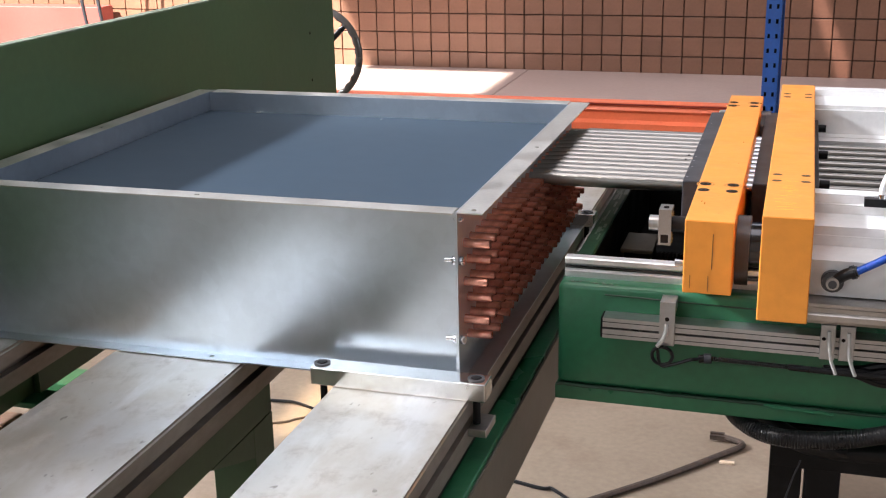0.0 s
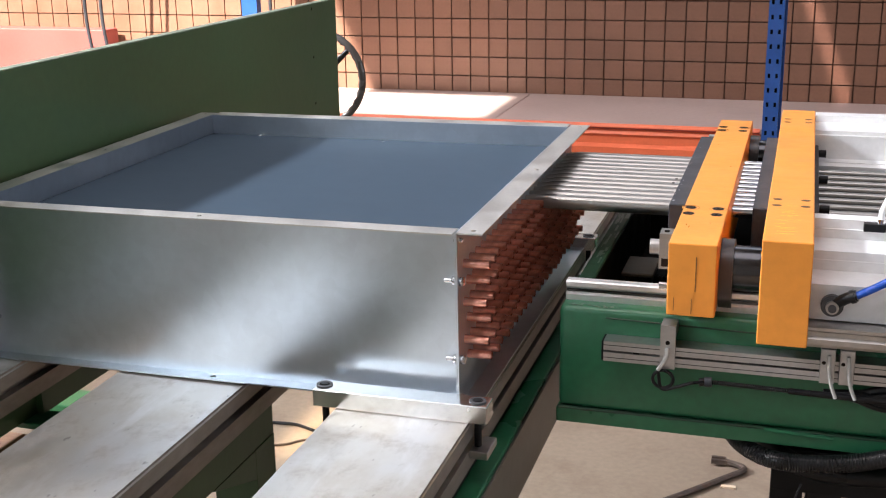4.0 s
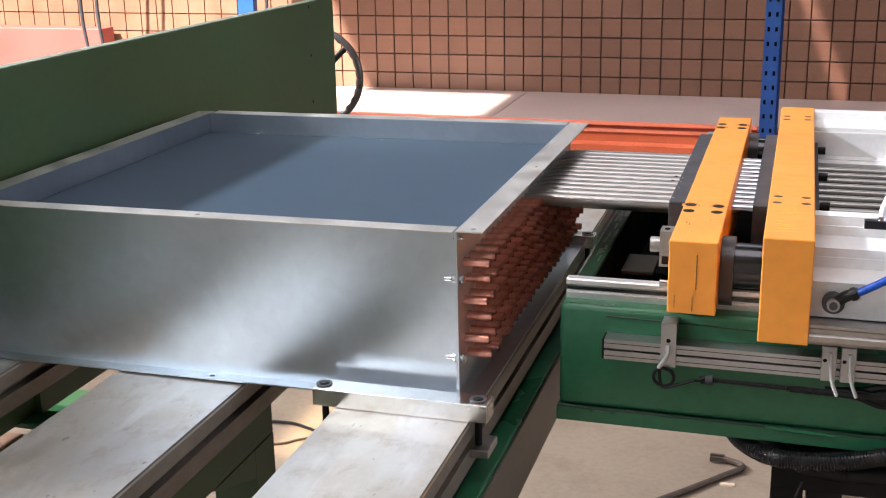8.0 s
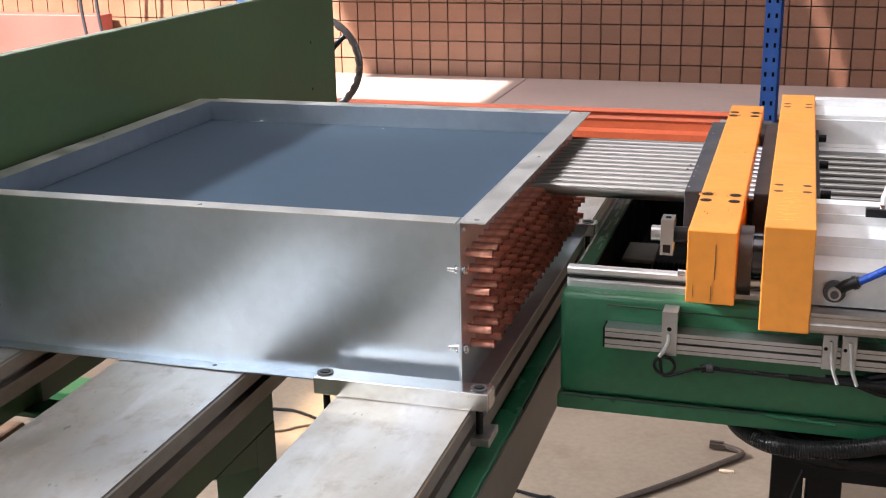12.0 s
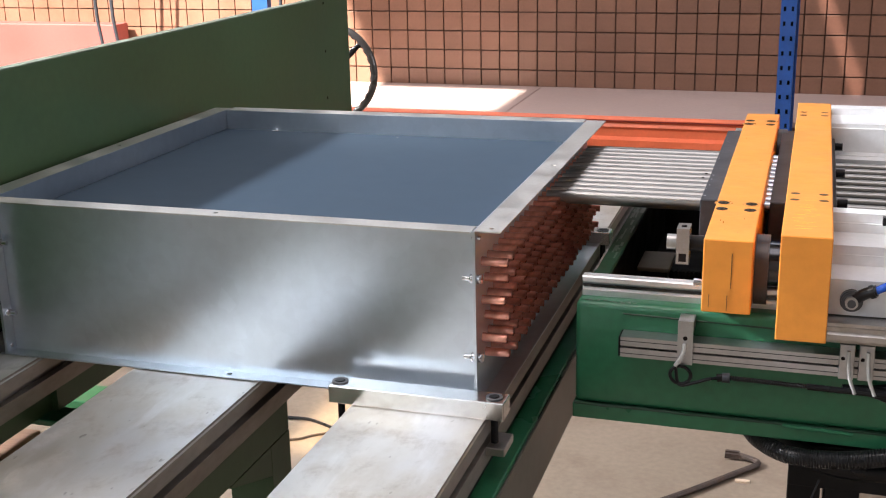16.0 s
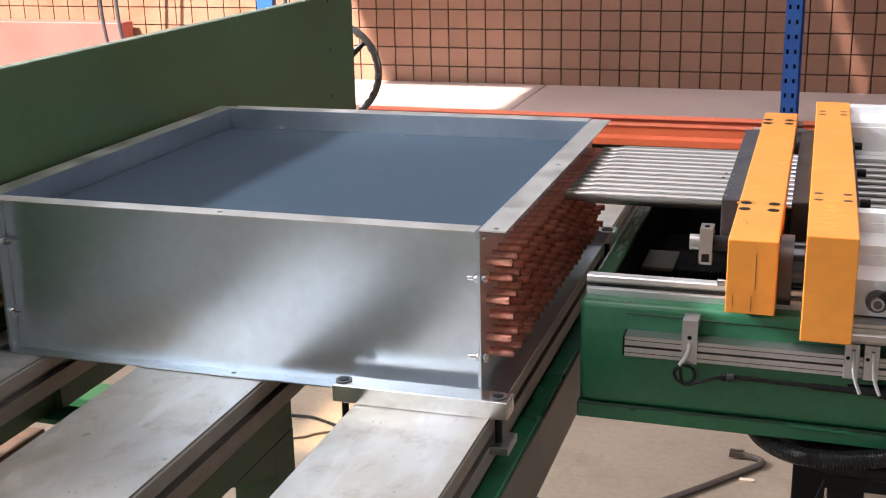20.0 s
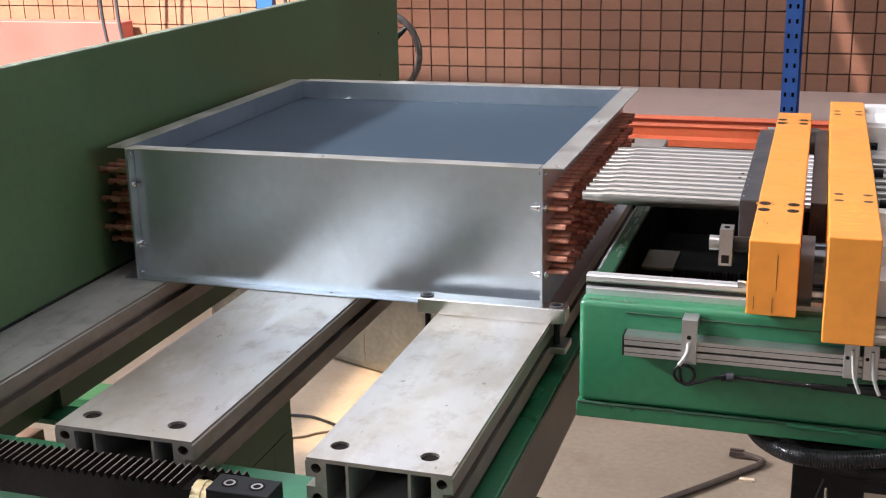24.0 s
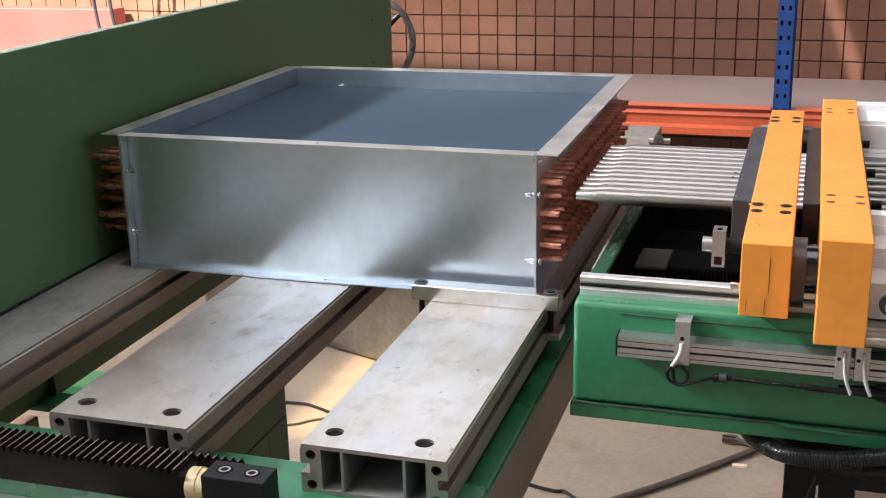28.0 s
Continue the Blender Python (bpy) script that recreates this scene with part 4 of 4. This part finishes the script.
for x, y in ((AX0 + 0.0085, 0.241), (AX1 - 0.0115, 0.241), (AX1 - 0.0115, 0.784), (AX0 + 0.0085, 0.755)):
    part("oil_stain", pipe((x, y, AZ1 - 0.0004), (x, y, AZ1 + 0.00015), 0.0108, 0.0090, 22), STAIN, yp)
for k in range(12):
    x, y, l = random.uniform(AX0 + 0.006, AX1 - 0.012), random.choice((random.uniform(0.10, 0.20), random.uniform(0.28, 0.74))), random.uniform(0.002, 0.009)
    part("scratch", box(x, x + random.uniform(0.0004, 0.0010), y, y + l, AZ1 - 0.0002, AZ1 + 0.00012), STAIN, yp)
part("scribed_line", box(0.2722, 0.2729, AY0 - 0.0004, AY0 + 0.001, 0.120, 0.160), MARK, yp)
part("scribed_line", box(0.2688, 0.2694, AY0 - 0.0004, AY0 + 0.001, 0.0945, 0.112), MARK, yp)
part("scribed_line", box(0.2495, 0.2500, AY0 - 0.0004, AY0 + 0.001, 0.097, 0.112), MARK, yp)
chips = bmesh.new()
for k in range(16):
    y, d = random.uniform(0.315, 0.765), abs(random.gauss(0, 0.004))
    box(0.2165 + d, 0.2165 + d + random.uniform(0.0005, 0.002), y, y + random.uniform(0.001, 0.004), 0.1598, 0.16015, bm=chips)
part("paint_chips", chips, CHIP, front_plate, "pale chips along the block edge")
part("guide_block", box(0.2165, AX0 - 0.0004, 0.309, 0.770, 0.095, 0.1600, 0.0015), DARKGREY, front_plate, "dark grey guide block")
RY0, RZ = TUBE_Y0 + 12 * TUBE_P, 0.1490
for k in range(12):
    y = RY0 + k * TUBE_P
    s = part("sleeve", rod((0.0440, y, RZ), (0.2166, y, RZ), 0.0098, 20), SLEEVE, front_plate, "satin steel expander sleeve" if k == 0 else "")
    part("collet_ring", rod((0.0400, y, RZ), (0.0440, y, RZ), 0.0090, 16), SLEEVE, s)
    part("collet_tip", rod((0.0135, y, RZ), (0.0400, y, RZ), 0.0064, 16, r2=0.0080), SLEEVE, s)
for x, y in ((0.2105, RY0 + 5 * TUBE_P), (0.2085, RY0 + 4 * TUBE_P)):
    part("set_screw", rod((x, y, RZ + 0.0094), (x, y, RZ + 0.0102), 0.0022, 10), BORE_SHADE, front_plate)
for y in (0.150, 0.780):
    part("bushing", rod((AX1 + 0.0003, y, 0.1225), (AX1 + 0.0150, y, 0.1225), 0.040, 40), BUSH, front_plate, "black flanged guide bushing")
part("grease_nipple", rod((AX0 - 0.010, AY0 + 0.014, 0.1205), (AX0, AY0 + 0.014, 0.1205), 0.0045, 12, r2=0.0035), CHROME, front_plate)
part("corner_bracket", boxes((0.2280, 0.2405, 0.775, 0.792, 0.130, 0.160), (0.214, 0.2280, 0.775, 0.792, 0.130, 0.135)), ALU_SIDE, front_plate)

# ---- expander: head that carries the rods ----
head = thing("press_head", "chrome-yellow steel plate with guide shafts and a silver frame", "machine head", "yellow plates")
HX0, HX1, HY0, HY1, HZ0, HZ1 = 0.3222, 0.3745, 0.058, 0.880, 0.0735, 0.1900
hp = part("plate", box(HX0, HX1, HY0, HY1, HZ0, HZ1, 0.0013), YELLOW, head, "chrome-yellow painted plate")
for y in (0.213, 0.243, 0.763, 0.791):
    for x in (HX0 + 0.0100, HX1 - 0.0100):
        slot = rod((0, 0, HZ1 - 0.0006), (0, 0, HZ1 + 0.0004), 0.0037, 16)
        for v in slot.verts:
            v.co.x, v.co.y = x + v.co.x * 1.45, y + v.co.y
        part("screw_slot", slot, MARK, hp)
for k in range(30):
    x, y, l = random.uniform(HX0 + 0.008, HX1 - 0.022), random.uniform(0.075, 0.225), random.uniform(0.004, 0.014)
    part("scratch", box(x, x + l, y, y + random.uniform(0.0005, 0.0011), HZ1 - 0.0002, HZ1 + 0.00012), PALE, hp)
part("guide_block", box(HX0 - 0.0205, HX0 - 0.0004, 0.312, 0.785, 0.095, 0.1600, 0.0015), DARKGREY, head, "dark grey guide block")
part("guide_block", box(HX1 + 0.0004, HX1 + 0.007, 0.30, 0.80, 0.095, 0.160, 0.001), DARKGREY, head)
for y in (0.150, 0.780):
    sh = part("guide_shaft", rod((0.2400, y, 0.1285), (0.3220, y, 0.1285), 0.0272, 32), SHAFT, head, "dark ground steel guide shaft")
    if y > 0.5:
        continue
    part("shaft_end", rod((0.1950, y, 0.130 + 0.0185), (0.2060, y, 0.130 + 0.0185), 0.0092, 16), STEEL, sh)
    part("shaft_neck", rod((0.2212, y, 0.130 + 0.0185), (0.2400, y, 0.130 + 0.0185), 0.0092, 16), BLACK, sh)
    col = part("collar", holed([(-0.0125, -0.021), (0.0125, -0.021), (0.0125, 0.021), (-0.0125, 0.021)], [(0.0, 0.001, 0.0092)], 0.0145, lambda a, b, c, y=y: (0.2065 + c, y + a, 0.1470 + b)), CHROME, sh, "silver split clamp collar")
    part("collar_screw", rod((0.2138, y, 0.1680), (0.2138, y, 0.1686), 0.0032, 12), BORE_SHADE, col)
    part("collar_slot", box(0.2095, 0.2180, y - 0.0128, y - 0.0124, 0.1290, 0.1385), BORE_SHADE, col)
for k in range(12):
    y = RY0 + k * TUBE_P
    part("rod", rod((AX1 - 0.02, y, RZ), (HX0 - 0.02, y, RZ), 0.0075, 12), CHROME, head)
for k in range(9):
    y = 0.3545 + k * 0.0352
    part("rod", rod((HX1 + 0.006, y, RZ - 0.012), (1.45, y, RZ - 0.012), 0.0060, 12), SLEEVE, head)
fx0, fx1 = HX1 + 0.0004, 1.45
# dark grey puts the shade between the rods into the plate's colour
part("rod_tray", box(HX1 + 0.0072, fx1, 0.2535, 0.6795, 0.100, 0.118, 0.001), DARKGREY, head, "plate under the rods, coloured dark for the shaded gaps")
part("side_frame", prism([(0.085, 0.0985), (0.085, 0.138), (0.138, 0.138), (0.138, 0.150), (0.1395, 0.150), (0.1395, 0.160), (0.193, 0.160), (0.193, 0.171), (0.196, 0.171), (0.196, 0.182), (0.2180, 0.182), (0.2180, 0.155), (0.2530, 0.155), (0.2530, 0.0985)], fx0, fx1), FRAME, head, "stepped silver side frame")
part("side_frame", prism([(0.680, 0.098), (0.680, 0.1395), (0.706, 0.1395), (0.706, 0.1360), (0.710, 0.1360), (0.710, 0.1395), (0.735, 0.1395), (0.735, 0.1765), (0.7435, 0.1765), (0.7435, 0.1735), (0.747, 0.1735), (0.747, 0.1815), (0.825, 0.1815), (0.825, 0.192), (0.855, 0.192), (0.855, 0.098)], fx0, fx1), FRAME, head, "stepped silver side frame")
part("bearing_strip", prism([(0.0640, 0.0740), (0.0620, 0.0775), (0.0620, 0.0835), (0.0655, 0.0860), (0.0655, 0.0905), (0.0625, 0.0930), (0.0625, 0.0965), (0.1080, 0.0975), (0.1080, 0.0740)], fx0, fx1), STEEL, head, "ground steel bearing strip")
fit = part("hose_fitting", rod((0.3975, 0.0845, 0.1165), (0.3975, 0.0780, 0.1165), 0.0118, 24), BUSH, head, "dark swivel fitting with a blue hose")
part("fitting_ring", pipe((0.3975, 0.0780, 0.1165), (0.3975, 0.0755, 0.1165), 0.0104, 0.0060, 24), BUSH, fit)
part("fitting_nut", rod((0.3975, 0.0780, 0.1165), (0.3975, 0.0700, 0.1165), 0.0068, 16), STEEL, fit)
part("fitting_cap", rod((0.3975, 0.0700, 0.1165), (0.3975, 0.0680, 0.1165), 0.0044, 14), BUSH, fit)
part("fitting_elbow", sweep(curve_points([(0.4020, 0.0775, 0.1200), (0.4080, 0.0755, 0.1255), (0.4140, 0.0740, 0.1290), (0.4215, 0.0730, 0.1320)], 6), 0.0062, 12), RUBBER, fit)
part("elbow_collar", rod((0.4150, 0.0738, 0.1294), (0.4195, 0.0733, 0.1312), 0.0074, 14), RUBBER, fit)
part("blue_hose", sweep(curve_points([(0.4210, 0.0730, 0.1318), (0.4380, 0.0720, 0.1420), (0.462, 0.072, 0.1565), (0.53, 0.072, 0.194)], 10), 0.0042, 12), BLUE_HOSE, fit)
fit2 = part("hose_fitting", rod((0.4640, 0.0845, 0.1165), (0.4640, 0.0780, 0.1165), 0.0118, 24), BLACK, head)
part("fitting_ring", pipe((0.4640, 0.0780, 0.1165), (0.4640, 0.0755, 0.1165), 0.0104, 0.0060, 24), BLACK, fit2)
for (x, y, z) in ((0.392, 0.720, 0.156), (0.392, 0.505, 0.163), (0.392, 0.312, 0.169)):
    part("socket_screw", rod((HX1 + 0.007, y, z - 0.006), (x + 0.0015, y, z - 0.006), 0.0058, 14), BLACK, head)
vf = part("valve_fitting", box(0.4280, 0.4520, 0.1820, 0.1928, 0.1725, 0.1818, 0.001), RUBBER, head, "black pneumatic fitting with a white tube")
part("fitting_stem", rod((0.4465, 0.1880, 0.1818), (0.4465, 0.1880, 0.1868), 0.0042, 12), CHROME, vf)
part("white_tube", sweep(curve_points([(0.4465, 0.188, 0.186), (0.4475, 0.188, 0.1980), (0.4580, 0.188, 0.2180), (0.490, 0.188, 0.2370), (0.56, 0.188, 0.242)], 8), 0.0036, 12), WHITE_TUBE, vf)

# ---- storage rack by the back wall ----
DZ = -0.25
rack = thing("storage_rack", "storage rack with orange beams, blue uprights and pale boards", "storage rack")
for x0, x1 in ((-4.4, -0.772), (-0.768, 2.2)):
    part("deck_board", box(x0, x1, 3.06, BACK_Y - 0.003, DZ - 0.018, DZ, 0.001), DECK, rack, "pale painted deck board")
beam_prof = [(3.058, DZ + 0.002), (3.050, DZ - 0.010), (3.058, DZ - 0.022), (3.050, DZ - 0.036), (3.058, DZ - 0.046), (3.058, DZ - 0.072), (3.046, DZ - 0.084), (3.046, DZ - 0.108), (3.0595, DZ - 0.110), (3.0595, DZ + 0.002)]
part("beam", prism(beam_prof, -4.4, 0.196), ORANGE, rack, "orange rack beam")
part("beam", prism(beam_prof, 0.282, 2.2), ORANGE, rack, "orange rack beam")
for x0, x1 in ((-4.4, 0.196), (0.282, 2.2)):
    # added strip: the groove's shade as a dark red line
    part("groove", box(x0, x1, 3.0490, 3.0530, DZ - 0.0165, DZ - 0.0125), GROOVE_SHADE, rack, "dark red strip painting the shade in the beam groove")
strips = [(0.203, 0.2118, 3.020, 3.022, FLOOR_Z, 1.6), (0.2202, 0.2372, 3.020, 3.022, FLOOR_Z, 1.6), (0.2456, 0.2545, 3.020, 3.022, FLOOR_Z, 1.6)]
for i in range(48):
    z = -0.845 + i * 0.0498
    for x in (0.2160, 0.2414):
        strips.append((x - 0.0042, x + 0.0042, 3.020, 3.022, z, z + 0.034))
up = part("upright", boxes(*strips), BLUE, rack, "blue perforated steel upright")
part("upright_side", boxes((0.2525, 0.2545, 3.0222, 3.050, FLOOR_Z, 1.6), (0.203, 0.205, 3.0222, 3.045, FLOOR_Z, 1.6)), BLUE, up)
part("upright_flange", box(0.2547, 0.2640, 3.047, 3.050, FLOOR_Z, 1.6), BLUE, up)
# dark backing that paints shade behind the upright's perforations
part("upright_back", box(0.2052, 0.2523, 3.043, 3.045, FLOOR_Z, 1.6), BORE_SHADE, up)
part("upright", boxes((-1.952, -1.882, 3.40, 3.44, FLOOR_Z, 1.6)), BLUE, rack)
part("upright", boxes((2.13, 2.2, 3.010, 3.044, FLOOR_Z, 1.6)), BLUE, rack)
part("leg", boxes((-4.4, -4.33, 3.07, 3.12, FLOOR_Z, DZ - 0.02)), BLUE, rack)

# ---- things at the back ----
solid("pink_panel", box(-4.6, -2.72, 3.56, 3.66, DZ + 0.002, 0.0, 0.004), PINK, "pale pink painted panel standing on the rack boards", "panel")
for x0 in (-2.62, -2.70, -1.81):
    solid("hanging_cable", sweep(curve_points([(x0, 3.40, 1.6), (x0 + 0.02, 3.40, 0.6), (x0 - 0.01, 3.40, 0.1), (x0 + 0.03, 3.41, DZ + 0.006)], 8), 0.008, 8), DARKGREY, "thin grey cable hanging down to the rack", "cable")

# ---- things on the floor ----
bar_bm = sweep(curve_points([(-0.40, 0.905, FLOOR_Z + 0.0085), (0.02, 1.320, FLOOR_Z + 0.0085), (0.215, 1.545, FLOOR_Z + 0.0085), (0.252, 1.592, FLOOR_Z + 0.009), (0.246, 1.610, FLOOR_Z + 0.010), (0.206, 1.626, FLOOR_Z + 0.012)], 10), 0.0078, 8)
crowbar = solid("crowbar", bar_bm, IRON, "rusty iron crowbar lying on the concrete floor", "crowbar")
part("claw", boxes((0.172, 0.208, 1.615, 1.622, FLOOR_Z + 0.006, FLOOR_Z + 0.018), (0.172, 0.208, 1.632, 1.640, FLOOR_Z + 0.006, FLOOR_Z + 0.018)), IRON, crowbar)
solid("wood_chip", box(0.205, 0.240, 1.500, 1.512, FLOOR_Z, FLOOR_Z + 0.006, 0.001), CHIPWOOD, "small pale wood chip on the floor", "wood chip")
solid("floor_cable", sweep(curve_points([(-1.35, 1.50, FLOOR_Z + 0.0055), (-1.02, 1.555, FLOOR_Z + 0.0055), (-0.89, 1.538, FLOOR_Z + 0.0055), (-0.60, 1.38, FLOOR_Z + 0.0055), (-0.22, 1.27, FLOOR_Z + 0.0055), (-0.14, 1.248, FLOOR_Z + 0.0055), (0.1, 1.0, FLOOR_Z + 0.0055)], 10), 0.0045, 8), RUBBER, "dark cable lying on the concrete floor", "cable")
solid("loose_cord", sweep(curve_points([(-1.3, 1.30, FLOOR_Z + 0.004), (-0.96, 1.424, FLOOR_Z + 0.004), (-0.885, 1.479, FLOOR_Z + 0.004), (-0.70, 1.60, FLOOR_Z + 0.004)], 10), 0.0032, 8), IRON, "thin brown cord lying on the concrete floor", "cord")
steel_bin = thing("steel_bin", "dull galvanised steel bin standing on the concrete floor", "bin")
steel_bin.matrix_world = pose(-1.071, 1.964, FLOOR_Z, 0, 0, -20.2)
part("body", box(-0.55, 0.62, 0.0, 0.42, 0.0, 0.56, 0.030), DRUM, steel_bin)
part("seam", box(0.150, 0.154, -0.0012, 0.0005, 0.035, 0.525), DRUM, steel_bin)
part("rolled_rim", sweep([(-0.55, 0.004, 0.562), (0.62, 0.004, 0.562), (0.62, 0.42, 0.562), (-0.55, 0.42, 0.562)], 0.008, 8, closed=True), DRUM, steel_bin)
# made-up bar, placed to fit the camera's view of the lit green strip
solid("steel_bar", box(-1.95, -1.45, 1.415, 1.53, FLOOR_Z, -0.80, 0.004), GREEN_LIT, "made-up green bar standing for the lit green strip between the beams", "steel bar")
solid("wood_block", box(-0.690, -0.637, -0.10, 0.0445, -0.170, -0.140, 0.002), WOOD, "raw wooden block below the table", "wood block")

# ---- wall tiles ----
PX, PZ = 0.0818, 0.0804
tile_mesh = mesh_of("tile", box(-PX / 2 + 0.0025, PX / 2 - 0.0025, 0, 0.011, -PZ / 2 + 0.0025, PZ / 2 - 0.0025, 0.0012), TILE)
rest = bmesh.new()
for iz in range(-8, 12):
    for ix in range(-54, 32):
        x, z = -1.4445 + PX * (ix + 0.5), -0.182 + PZ * (iz + 0.5)
        if -4 <= ix < 30 and 0 <= iz < 6 or (iz == -1 and 0 <= ix < 26):
            piece("tile", tile_mesh, wall_north, (x, BACK_Y + 0.0012 * random.random(), z), (random.uniform(-0.006, 0.006), 0, random.uniform(-0.006, 0.006)))
        else:
            box(x - PX / 2 + 0.0025, x + PX / 2 - 0.0025, BACK_Y, BACK_Y + 0.0115, z - PZ / 2 + 0.0025, z + PZ / 2 - 0.0025, bm=rest)
tagged(part("tile_field", rest, TILE, wall_north), kind="stuff")


# ---- movements ----
def motions():
    ts = sorted({t for t, _ in SHIFT} | {t for t, _ in COIL_LIFT})
    table_rows = [(t, pose(0, s, 0)) for t, s in SHIFT]
    for ob in (coil_table, clamp_near, clamp_far):
        walk(ob, table_rows)
    # the coil is pushed aside and tips a little while the sleeves press on it
    rows = []
    for t in ts:
        k = between(COIL_LIFT, t)
        rows.append((t, Matrix.Translation((-0.0022 * k, between(SHIFT, t), 0)) @ Matrix.Translation((W0, 0, CB)) @ pose(0, 0, 0, 0, -0.26 * k, 0) @ Matrix.Translation((-W0, 0, -CB))))
    walk(coil, rows)
    walk(bed, [(t, pose(0, 0, z)) for t, z in DROP])
    for ob, table in ((front_plate, CLAMP_X), (head, HEAD_X)):
        ts2 = sorted({t for t, _ in table} | {t for t, _ in DROP})
        walk(ob, [(t, pose(between(table, t), 0, between(DROP, t))) for t in ts2])


motions()
